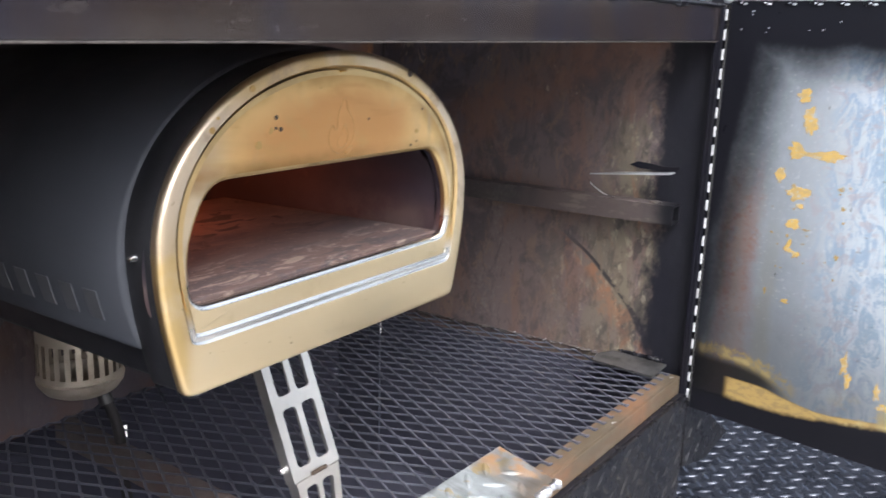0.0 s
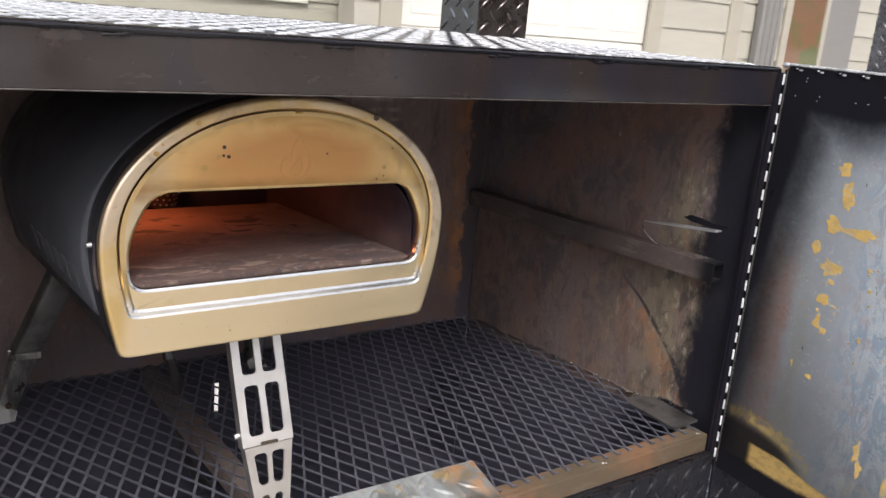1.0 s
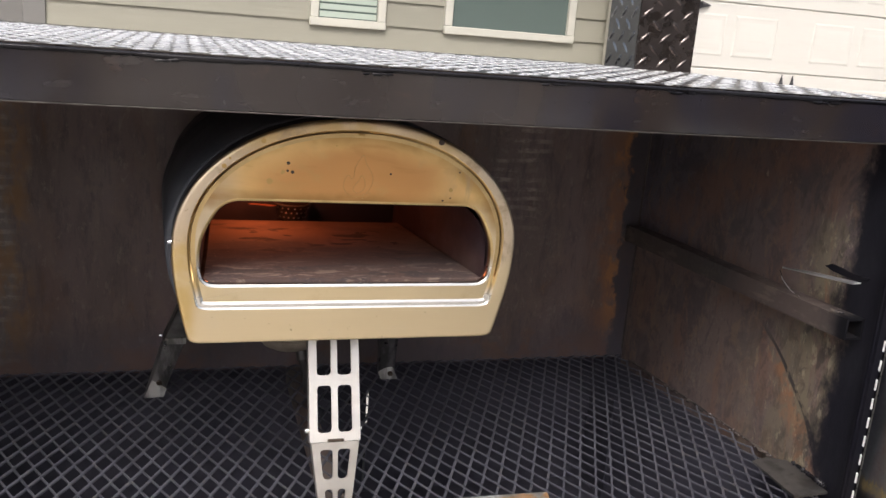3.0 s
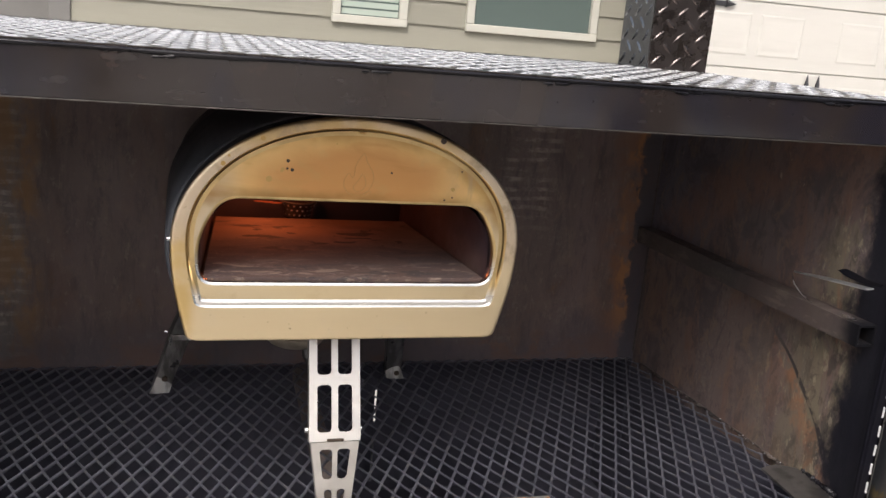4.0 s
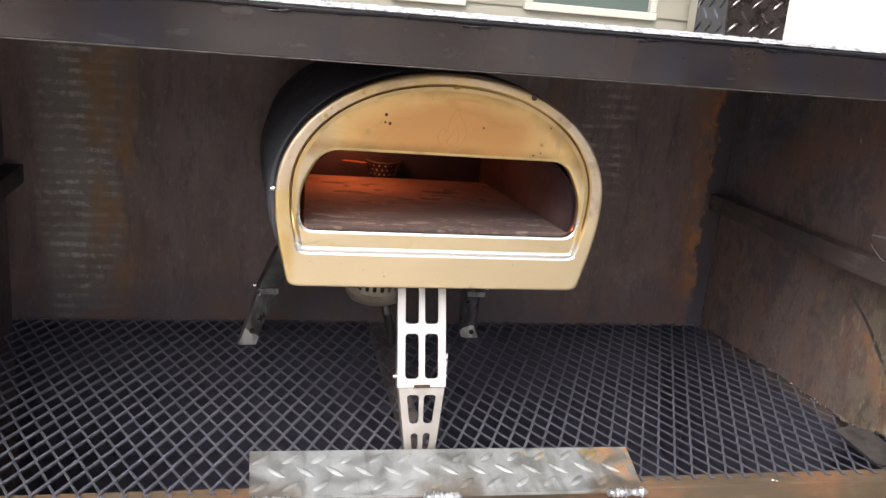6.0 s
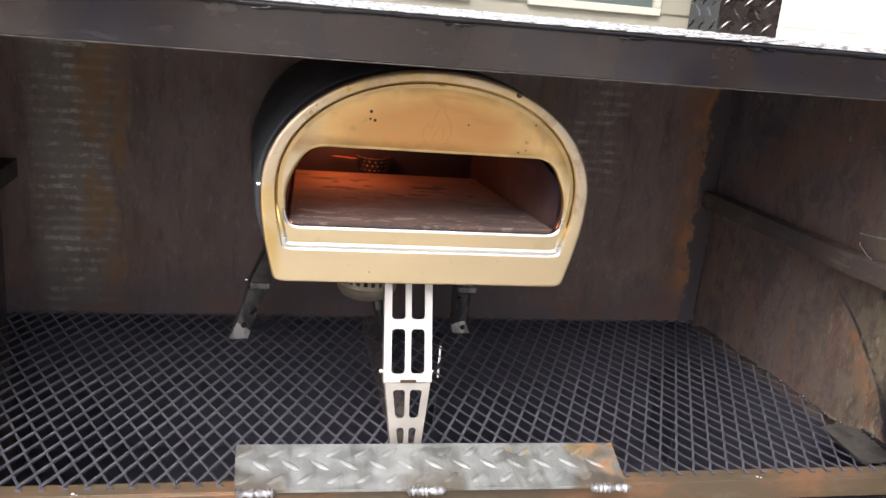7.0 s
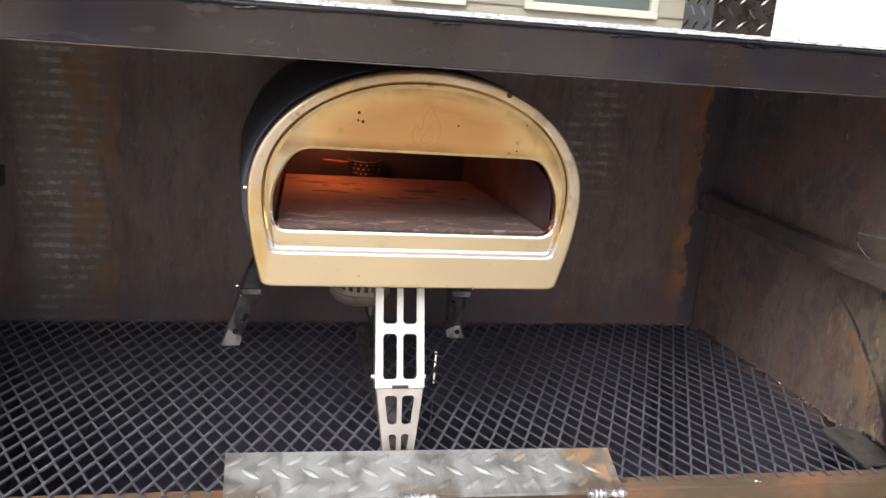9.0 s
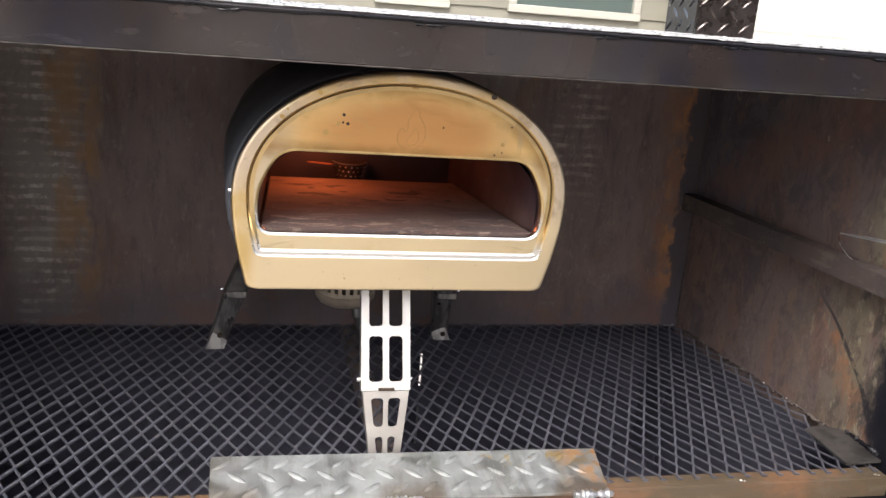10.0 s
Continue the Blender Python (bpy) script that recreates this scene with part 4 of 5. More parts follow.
                g.add(vs + low, [(0, 1, 2, 3), (7, 6, 5, 4), (0, 4, 5, 1), (2, 6, 7, 3)])
        i += 1
    j, y = j + 1, y + LW / 2
part("expanded_metal_floor", g, MESH, box, "dark expanded steel mesh floor", smooth=0, kind="stuff")

# rusty square tube carrying the mesh from front to back
g = Geo().loft([[(-0.006, y, 0.7400), (0.020, y, 0.7400), (0.020, y, 0.7662), (-0.006, y, 0.7662)] for y in (YF + 0.0275, YB - 0.001)], cap_first=True, cap_last=True)
part("mesh_support", g, SUPPORT, box, "dusty brown square tube under the mesh", smooth=0)
# side rails of square tube
for side in (1, -1):
    g = Geo()
    ya, yb = -0.048, YB - 0.003
    if side > 0:
        c = [(right_x(ya), ya), (right_x(yb), yb)]
    else:
        c = [(XL, ya), (XL, yb)]
    rings = []
    for x, y in c:
        xo, xi = x, x - side * 0.028
        rings.append([(xo, y, 0.999), (xi, y, 0.999), (xi, y, 1.028), (xo, y, 1.028)])
    inner = []
    for x, y in c:
        xo, xi = x - side * 0.003, x - side * 0.025
        inner.append([(xo, y, 1.002), (xi, y, 1.002), (xi, y, 1.025), (xo, y, 1.025)])
    g.loft([inner[0], rings[0], rings[1]])
    deep = [(px, ya + 0.12, pz) for px, py, pz in inner[0]]
    g.loft([inner[0], deep], cap_last=True)
    part("shelf_rail", g, RUST_TUBE, box, "rusty square tube shelf rail", smooth=30)
# bent clip and wire above the right rail
g = Geo()
g.add([(0.6735, -0.038, 1.0750), (0.664, -0.036, 1.0735), (0.652, 0.040, 1.0665), (0.645, 0.084, 1.0625), (0.658, 0.040, 1.0680)], [(0, 1, 2, 3, 4)])
g.add([(x, y, z - 0.002) for x, y, z in g.v[:5]], [(4, 3, 2, 1, 0)])
g.f += [(i, (i + 1) % 5, 5 + (i + 1) % 5, 5 + i) for i in range(5)]
part("bent_clip", g, WELD, box, "bent bare steel strip on the side wall", smooth=20)
g = Geo()
torn = [(0.034, 1.078), (0.018, 1.074), (-0.012, 1.073), (-0.040, 1.077), (-0.044, 1.082), (-0.018, 1.080), (0.004, 1.083), (0.022, 1.084)]
g.add([(right_x(y) - 0.0012, y, z) for y, z in torn], [tuple(range(8))]).add([(right_x(y) + 0.001, y, z) for y, z in torn], [tuple(range(8))[::-1]])
g.f += [(i, (i + 1) % 8, 8 + (i + 1) % 8, 8 + i) for i in range(8)]
part("torn_slot", g, DULL_BLACK, box, "dark torn slot in the side sheet", smooth=0)
g = Geo()
pts = [(0.648, 0.090, 1.056), (0.646, 0.080, 1.045), (0.648, 0.062, 1.034), (0.652, 0.045, 1.029)]
for a, b in zip(pts, pts[1:]):
    g.tube(a, b, 0.0007, 5)
part("thin_wire", g, SCREW, box, "thin loose wire")
g = Geo().blob((0.660, -0.016, 1.0290), 0.006, 0.008, 0.0035, 7).blob((0.664, -0.024, 1.0290), 0.004, 0.004, 0.0025, 8)
part("rail_lump", g, RUST_TUBE, box)
# bracket on the floor at the right jamb
g = Geo()
g.add([(0.620, -0.053, 0.7765), (0.674, -0.053, 0.7785), (0.678, 0.036, 0.7785), (0.652, 0.052, 0.7775), (0.624, 0.047, 0.7765)], [(0, 1, 2, 3, 4)])
g.add([(x, y, z - 0.0035) for x, y, z in g.v[:5]], [(4, 3, 2, 1, 0)])
g.f += [(i, (i + 1) % 5, 5 + (i + 1) % 5, 5 + i) for i in range(5)]
part("corner_bracket", g, LEG_DARK, box, "bent dark steel corner bracket", smooth=20)
g = Geo().bead((0.676, -0.045, 0.781), (0.678, 0.030, 0.781), 0.004, seed=5)
part("weld_bead", g, BLACK, box)
# rough weld up the back corner and along the floor edge
part("weld_bead", Geo().bead((XRB - 0.002, YB - 0.002, FLOOR + 0.01), (XRB - 0.002, YB - 0.002, TOP - 0.01), 0.0022, 0.014, 8), RUST_TUBE, box, "rough rusty weld up the corner")
part("weld_bead", Geo().bead((right_x(0.02) - 0.002, 0.06, FLOOR), (right_x(0.46) - 0.002, 0.46, FLOOR), 0.0022, 0.011, 9), RUST_TUBE, box)

part("hinge_leaf", Geo().box(XR - 0.010, XR + 0.0064, -0.0848, -0.0806, 0.715, TOP - 0.006), DULL_BLACK, box)
g = Geo()
rnd = random.Random(21)
for k in range(46):
    y = rnd.uniform(-0.02, 0.40)
    r = rnd.uniform(0.0012, 0.0042)
    g.blob((right_x(y) - 0.003 - rnd.uniform(0, 0.006), y, FLOOR + 0.001), r, r * 1.5, r * 0.7, k)
part("rust_crumb", g, RUST_TUBE, box, "dark rusty weld crumbs", kind="stuff")
g = Geo()
for k in range(12):
    y = rnd.uniform(-0.01, 0.22)
    r = rnd.uniform(0.0006, 0.0014)
    g.blob((right_x(y) - rnd.uniform(0.003, 0.012), y, FLOOR + 0.003), r, r, r, k)
part("weld_spatter", g, WELD, box, "bright weld spatter", kind="stuff")
# door on its piano hinge
HX, HY, ANG = XR + 0.002, YF - 0.012, 96.0
door = thing("cabinet_door", "open bare steel door sprayed black round the rim, yellow flecks", "door", m=pose(HX, HY, 0.765, 0, 0, -ANG))
DW, DH = 0.74, 0.552
g = Geo().box(0.0045, DW, -0.0015, 0.0015, -0.05, DH, 0.0008)
part("door_sheet", g, DOOR, door, "bluish bare steel with black overspray and yellow flecks")
g = Geo().box(0.0045, DW, 0.0015, 0.012, -0.05, DH - 0.001, 0.001)
part("outer_skin", g, DARK_PLATE, door)
g = Geo().box(0.004, DW, -0.004, 0.014, DH, DH + 0.003, 0.0008)
part("door_top_edge", g, ALU_PLATE, door, "bright tread plate edge")
g = Geo()
for k in range(15):
    x = 0.02 + k * 0.033
    g.blob((x, -0.0025, DH - 0.002), 0.009, 0.002, 0.0045, k)
part("edge_weld", g, BLACK, door)
g = Geo()
for k in range(15):
    x = 0.026 + k * 0.033
    g.blob((x, -0.0042, DH - 0.0045), 0.0032, 0.0010, 0.0014, k + 60).blob((x - 0.006, -0.0042, DH - 0.0030), 0.0018, 0.0010, 0.0010, k + 80)
rnd = random.Random(12)
for k in range(11):
    g.blob((rnd.uniform(0.02, 0.30), -0.0018, rnd.uniform(DH - 0.055, DH - 0.010)), rnd.uniform(0.0006, 0.0020), 0.0006, rnd.uniform(0.0005, 0.0012), k)
part("weld_spatter", g, WELD, door, "bright weld spatter", kind="stuff")
knuckle = Geo().tube((0.001, 0.002, -0.0128), (0.001, 0.002, 0.0128), 0.0042, 16).mesh("hinge_knuckle", GLOSS_BLACK)
# added pale strip that paints the highlight on each knuckle
ridge = Geo().tube((-0.0002, -0.0022, -0.0072), (-0.0002, -0.0022, 0.0072), 0.0015, 8).mesh("worn_ridge", HINGE_GLINT)
for k in range(22):
    for name, mesh in (("hinge_knuckle", knuckle), ("worn_ridge", ridge)):
        ob = new(name, mesh)
        ob.parent = door
        ob.location = (0, 0, DH - 0.019 - k * 0.0267)
g = Geo().tube((0.001, 0.002, -0.05), (0.001, 0.002, DH - 0.004), 0.0012, 8)
part("hinge_pin", g, BLACK, door)
g = Geo().blob((0.0, -0.001, DH + 0.0), 0.007, 0.004, 0.004, 3)
part("hinge_weld", g, WELD, door, "bright weld spot")

# yellow paint flecks left on the door
rnd = random.Random(4)
spots = [(0.121, 0.431, 0.010, 0.008), (0.128, 0.398, 0.010, 0.016), (0.119, 0.360, 0.012, 0.012), (0.160, 0.356, 0.022, 0.006), (0.100, 0.324, 0.007, 0.009),
         (0.126, 0.302, 0.015, 0.009), (0.132, 0.285, 0.005, 0.004), (0.127, 0.258, 0.009, 0.008), (0.122, 0.226, 0.006, 0.009), (0.134, 0.219, 0.005, 0.005),
         (0.217, 0.080, 0.005, 0.016), (0.224, 0.062, 0.004, 0.010), (0.128, 0.150, 0.005, 0.004), (0.120, 0.313, 0.003, 0.003), (0.182, 0.315, 0.004, 0.003), (0.188, 0.290, 0.003, 0.003),
         (0.098, 0.160, 0.002, 0.004), (0.187, 0.225, 0.003, 0.004), (0.142, 0.254, 0.006, 0.0015), (0.120, 0.243, 0.002, 0.002), (0.262, 0.055, 0.004, 0.012), (0.275, 0.036, 0.010, 0.005), (0.300, 0.030, 0.014, 0.004)]
for k in range(14):
    spots.append((rnd.uniform(0.09, 0.2), rnd.uniform(0.18, 0.34), rnd.uniform(0.0008, 0.0018), rnd.uniform(0.0008, 0.0018)))
for k, (fx, fz, rx, rz) in enumerate(spots):
    pts, n = [], 40
    for i in range(n):
        a = 2 * math.pi * i / n
        q = Vector((math.cos(a), math.sin(a), k * 3.7))
        r = 0.92 + 0.75 * noise.noise(q * 1.3) + 0.55 * noise.noise(q * 3.1) + 0.30 * noise.noise(q * 7.0)
        pts.append((fx + math.cos(a) * rx * max(r, 0.25), -0.0019, fz + math.sin(a) * rz * max(r, 0.25)))
    g = Geo().add(pts + [(x, -0.0014, z) for x, y, z in pts], [tuple(range(n))] + [(i, (i + 1) % n, n + (i + 1) % n, n + i) for i in range(n)])
    part("paint_fleck", g, YELLOW, door, smooth=0)

# gusset beside the hinge foot
g = Geo()
vs = [(0.684, -0.088, 0.730), (0.73, -0.088, 0.705), (0.905, -0.088, 0.590), (0.800, -0.088, 0.580), (0.690, -0.088, 0.610)]
g.add(vs, [(0, 1, 2, 3, 4)]).add([(x, y + 0.003, z) for x, y, z in vs], [(4, 3, 2, 1, 0)])
g.f += [(i, (i + 1) % 5, 5 + (i + 1) % 5, 5 + i) for i in range(5)]
lugs(g, pose(0.70, -0.088, 0.606, 90, 0, 0), 0.10, 0.085)
part("hinge_gusset", g, DARK_PLATE, box, "black painted gusset plate", smooth=20)

# trailer deck
deck = thing("trailer_deck", "bright tread plate trailer deck", "trailer")
g = Geo().box(0.70, 3.2, -1.3, 0.95, 0.44, 0.45)
lugs(g, pose(0.70, -0.95, 0.45), 1.7, 1.3)
part("deck_plate", g, DECK_PLATE, deck, "worn aluminium tread plate, sheet darkened for mirrored shade")
g = Geo().box(XL, 3.18, YF + 0.02, 0.93, 0.0, 0.438)
part("deck_frame", g, BLACK, deck)

# upright post on the cabinet top
post = thing("tread_plate_post", "square post clad in aluminium tread plate on the cabinet top", "post")
PX0, PX1, PY0, PY1, PZ0, PZ1 = 0.567, 0.679, 0.453, 0.562, TOP + 0.001, 2.25
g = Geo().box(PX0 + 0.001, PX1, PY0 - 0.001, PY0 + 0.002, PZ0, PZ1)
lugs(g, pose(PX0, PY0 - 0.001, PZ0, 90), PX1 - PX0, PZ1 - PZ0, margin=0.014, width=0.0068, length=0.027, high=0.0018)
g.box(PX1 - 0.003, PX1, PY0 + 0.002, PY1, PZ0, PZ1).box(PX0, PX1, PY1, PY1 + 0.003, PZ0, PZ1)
# front darker than the side: its shade is in the material
part("post_front", g, SHADED_PLATE, post, "tread plate, shaded face in darker colour")
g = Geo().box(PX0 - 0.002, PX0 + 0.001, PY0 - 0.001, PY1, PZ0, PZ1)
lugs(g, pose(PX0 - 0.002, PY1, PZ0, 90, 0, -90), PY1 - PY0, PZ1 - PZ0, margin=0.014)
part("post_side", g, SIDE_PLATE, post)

# tread plate locker further along the deck
locker = thing("tread_plate_locker", "tall aluminium tread plate locker on the trailer deck", "locker")
g = Geo().box(2.40, 3.1, -1.2, 0.76, 0.45, 2.1, 0.004)
lugs(g, pose(2.40, 0.76, 1.15, 90, 0, -90), 1.9, 0.75)
part("locker_body", g, LOCKER_PLATE, locker)
g = Geo().box(2.33, 2.39, 0.44, 0.535, 0.45, 2.1, 0.004)
part("locker_upright", g, BLACK, locker, "black square upright")

# loose tread plate tacked on the threshold
stop = thing("tread_plate_stop", "strip of bare tread plate tack-welded on the threshold", "plate")
a0, a1 = Vector((-0.2105, -0.084, RZ + 0.008)), Vector((0.262, -0.092, RZ + 0.007))
b0, b1 = Vector((-0.2115, 0.000, RZ + 0.020)), Vector((0.2735, -0.006, RZ + 0.018))
ux = (a1 - a0).normalized()
nz = ux.cross((b0 - a0)).normalized()
uy = nz.cross(ux)
pm = Matrix((ux, uy, nz)).transposed().to_4x4()
pm.translation = a0
dn = nz * 0.004
vs = [a0, a1, b1, b0, a0 - dn, a1 - dn, b1 - dn, b0 - dn]
g = Geo().add(vs, [(0, 1, 2, 3), (7, 6, 5, 4), (0, 4, 5, 1), (1, 5, 6, 2), (2, 6, 7, 3), (3, 7, 4, 0)])
lugs(g, pm, 0.474, 0.0895, pitch=0.0347, row=0.0247, length=0.028, width=0.0092, high=0.0018, margin=0.0195, phase=-0.0081)
part("plate_strip", g, STEEL_PLATE, stop, "bare steel tread plate, rust at one end", smooth=30)
for x0, x1 in ((-0.209, -0.165), (-0.012, 0.035), (0.215, 0.268)):
    f0, f1 = (x0 + 0.2105) / 0.4725, (x1 + 0.2105) / 0.4725
    g = Geo().bead((x0, -0.085 - 0.008 * f0, RZ + 0.0045), (x1, -0.085 - 0.008 * f1, RZ + 0.0045), 0.0056, seed=int(x1 * 1000))
    part("weld_bead", g, WELD, stop, "bright weld bead")

# ---- pizza oven ----
OVEN = pose(0, 0, FLOOR + 0.0015, 0, 0.63, 2.0)
oven = thing("pizza_oven", "portable pizza oven with heat-tinted stainless front and grey jacket", "oven", m=OVEN)
ZB = 0.229
CZ = 0.112


def rounded(points, radii, n=6):
    out = []
    for k, p in enumerate(points):
        r = radii[k]
        p, a, b = Vector(p), Vector(points[k - 1]), Vector(points[(k + 1) % len(points)])
        if r <= 0:
            out.append(p)
            continue
        s, e = p + (a - p).normalized() * min(r, (a - p).length / 2), p + (b - p).normalized() * min(r, (b - p).length / 2)
        for i in range(n + 1):
            t = i / n
            out.append(s * (1 - t) ** 2 + p * 2 * t * (1 - t) + e * t * t)
    return out


def arch(half_bottom, bottom, half, zmid, top, radius, power=2.08):
    pts, rad = [(-half_bottom, bottom), (half_bottom, bottom)], [radius, radius]
    for i in range(1, 9):
        t = i / 8
        pts.append((half_bottom + (half - half_bottom) * math.sin(t * math.pi / 2), bottom + (zmid - bottom) * t))
        rad.append(0)
    for i in range(1, 48):
        a = math.pi * i / 48
        c, s = math.cos(a), math.sin(a)
        pts.append((math.copysign(abs(c) ** (2 / power), c) * half, zmid + abs(s) ** (2 / power) * (top - zmid)))
        rad.append(0)
    for i in range(8, 0, -1):
        t = i / 8
        pts.append((-(half_bottom + (half - half_bottom) * math.sin(t * math.pi / 2)), bottom + (zmid - bottom) * t))
        rad.append(0)
    return rounded(pts, rad)


def radial(poly, n=420):
    """The outline's distance from the middle of the mouth, at n even angles."""
    c = Vector((0, CZ))
    out = []
    for i in range(n):
        a = 2 * math.pi * i / n
        d = Vector((math.cos(a), math.sin(a)))
        best = 0.0
        for k in range(len(poly)):
            p, q = poly[k - 1] - c, poly[k] - c
            e = q - p
            det = d.x * -e.y + e.x * d.y
            if abs(det) < 1e-12:
                continue
            r = (p.x * -e.y + e.x * p.y) / det
            s = (d.x * p.y - d.y * p.x) / det
            if -1e-6 <= s <= 1 + 1e-6 and r > best:
                best = r
        out.append(best)
    return out


def ring(rad, grow, y):
    """The outline at depth y, grown along its own normals (or from the middle, for large steps)."""
    n = len(rad)
    base = [Vector((math.cos(2 * math.pi * i / n) * r, math.sin(2 * math.pi * i / n) * r)) for i, r in enumerate(rad)]
    out = []
    for i, p in enumerate(base):
        if abs(grow) > 0.02:
            q = p + p.normalized() * grow
        else:
            d = base[(i + 1) % n] - base[i - 1]
            q = p + Vector((d.y, -d.x)).normalized() * grow
        out.append((q.x, y, ZB + CZ + q.y))
    return out


OUT = radial(arch(0.1765, -0.0022, 0.1960, 0.108, 0.2518, 0.014, 2.04))
GRO = radial(arch(0.1675, 0.0385, 0.1790, 0.112, 0.2385, 0.014))
MOU = radial(rounded([(-0.1635, 0.0655), (0.1635, 0.0660), (0.1675, 0.095), (0.163, 0.122), (0.143, 0.157), (-0.143, 0.157), (-0.163, 0.122), (-0.1675, 0.095)],
                     [0.014, 0.014, 0.02, 0.02, 0.018, 0.018, 0.02, 0.02]))
g = Geo().loft([ring(OUT, -0.004, 0.012), ring(OUT, -0.0005, 0.006), ring(OUT, 0.0, 0.002), ring(OUT, -0.0015, -0.0012), ring(OUT, -0.0035, -0.002), ring(OUT, -0.0055, -0.002),
                ring(GRO, 0.0030, -0.002), ring(GRO, 0.0014, -0.0018)])
part("outer_rim", g, RIM, oven, "stainless rim, silvery flanks and golden apron", smooth=50)
g = Geo().loft([ring(GRO, -0.0070, 0.0012), ring(MOU, 0.0040, 0.0012)])
part("front_plate", g, FACE, oven, "golden heat-tinted stainless steel", smooth=50)
g = Geo().loft([ring(OUT, -0.006, 0.004), ring(OUT, -0.002, 0.010), ring(OUT, -0.001, 0.036), ring(OUT, -0.004, 0.042)])
part("collar", g, ENAMEL, oven, "black enamelled collar", smooth=60)
def slot(grow, y, deep):
    """A ring sunk by deep round the arch, and not at all along the bottom."""
    out = []
    for i, (px, py, pz) in enumerate(ring(GRO, grow, y)):
        f = min(1.0, max(0.0, (pz - ZB - 0.062) / 0.03))
        out.append((px, py + deep * f * f * (3 - 2 * f), pz))
    return out


g = Geo().loft([ring(GRO, 0.0014, -0.0018), slot(0.0009, -0.0016, 0.0004), slot(-0.0005, -0.0007, 0.0016), slot(-0.0007, -0.0005, 0.011), slot(-0.0022, -0.0004, 0.011), slot(-0.0024, -0.0004, 0.0016), slot(-0.0042, -0.0004, 0.0016), slot(-0.0048, -0.0002, 0.0014), slot(-0.0064, 0.0008, 0.0004), ring(GRO, -0.0070, 0.0012)])
part("pressed_groove", g, BEAD, oven, "bright pressed groove round the mouth", smooth=17)
g = Geo().loft([ring(MOU, 0.0040, 0.0012), ring(MOU, 0.0033, 0.0014), ring(MOU, 0.0012, 0.0027), ring(MOU, 0.0003, 0.0045), ring(MOU, 0.0, 0.009)])
part("mouth_lip", g, LIP, oven, "bright rolled mouth lip", smooth=22)
# silicone jacket: open below
JK = radial(arch(0.186, 0.030, 0.2015, 0.100, 0.2545, 0.010, 2.02))
BASE = radial(arch(0.172, 0.002, 0.190, 0.108, 0.25, 0.012))
g = Geo().loft([ring(JK, -0.012, 0.036), ring(JK, -0.003, 0.036), ring(JK, 0.0, 0.039), ring(JK, 0.0, 0.20), ring(JK, -0.001, 0.33), ring(JK, -0.008, 0.40), ring(JK, -0.03, 0.445), ring(JK, -0.06, 0.462)], cap_last=True)
part("jacket", g, SILICONE, oven, "dark grey silicone jacket", smooth=60)
g = Geo().loft([ring(BASE, 0.0, 0.044), ring(BASE, 0.0, 0.43)], cap_first=False, cap_last=True)
part("base_pan", g, ENAMEL, oven, "black enamelled underside", smooth=60)
# chamber
def chamber(y, half, floor_z, mid, top):
    pts = [(-half, floor_z), (half, floor_z)]
    for i in range(25):
        a = math.pi * i / 24
        pts.append((math.cos(a) * half, mid + math.sin(a) * (top - mid)))
    return [(x, y, ZB + z) for x, z in pts]


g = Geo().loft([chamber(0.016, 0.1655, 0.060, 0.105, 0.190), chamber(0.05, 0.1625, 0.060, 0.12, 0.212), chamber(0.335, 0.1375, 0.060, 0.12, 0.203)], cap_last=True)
part("chamber", g, CHAMBER, oven, "sooty steel baking chamber, shade painted inside the mouth", smooth=45)
g = Geo()
zs = (ZB + 0.055, ZB + 0.068, ZB + 0.069)
g.loft([[(-0.162 + d, 0.0105 + d, z), (0.162 - d, 0.0105 + d, z), (0.1362 - d, 0.302 - d, z), (-0.1362 + d, 0.302 - d, z)] for z, d in zip(zs, (0, 0, 0.001))], cap_first=True, cap_last=True)
part("oven_stone", g, STONE, oven, "worn baking stone with burnt streaks")
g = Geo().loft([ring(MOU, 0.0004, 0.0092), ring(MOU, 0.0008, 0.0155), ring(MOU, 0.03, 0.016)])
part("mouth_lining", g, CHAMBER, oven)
# burner guard and flame at the back: a perforated cup with a rolled rim
GX, GY, GR = -0.018, 0.332, 0.0235
rings = []
for r, z in ((0.82, 0.067), (0.88, 0.080), (1.02, 0.0865), (1.16, 0.0885), (1.19, 0.0900), (1.12, 0.0912), (0.98, 0.0905)):
    rings.append([(GX - math.cos(a) * GR * r, GY - math.sin(a) * GR * 1.1 * r, ZB + z) for a in (math.pi * i / 24 for i in range(25))])
part("burner_guard", Geo().loft(rings, closed=False), LEG_DARK, oven, "perforated dark metal burner guard")
hole = Geo().tube((0, 0.0006, 0), (0, -0.0006, 0), 0.0016, 8).mesh("perforation", SCREW)
for row, z in enumerate((0.0715, 0.0785, 0.0855)):
    for k in range(7):
        a = math.pi * (0.15 + 0.117 * (k + 0.5 * (row % 2)))
        ob = new("perforation", hole)
        ob.parent = oven
        ob.matrix_local = Matrix.Translation((GX - math.cos(a) * GR * (0.86, 0.89, 1.03)[row], GY - math.sin(a) * GR * 1.1 * (0.86, 0.89, 1.03)[row], ZB + z)) @ Euler((0, 0, a - math.pi / 2)).to_matrix().to_4x4()
g = Geo()
for k in range(5, 8):
    g.blob((-0.128 + k * 0.011, 0.318, ZB + 0.093 - 0.0008 * k), 0.010, 0.003, 0.0007 + 0.0001 * k, k, 8, 5)
part("gas_flame", g, FLAME, oven, "low orange gas flame", smooth=80)
ld = bpy.data.lights.new("flame_light", "POINT")
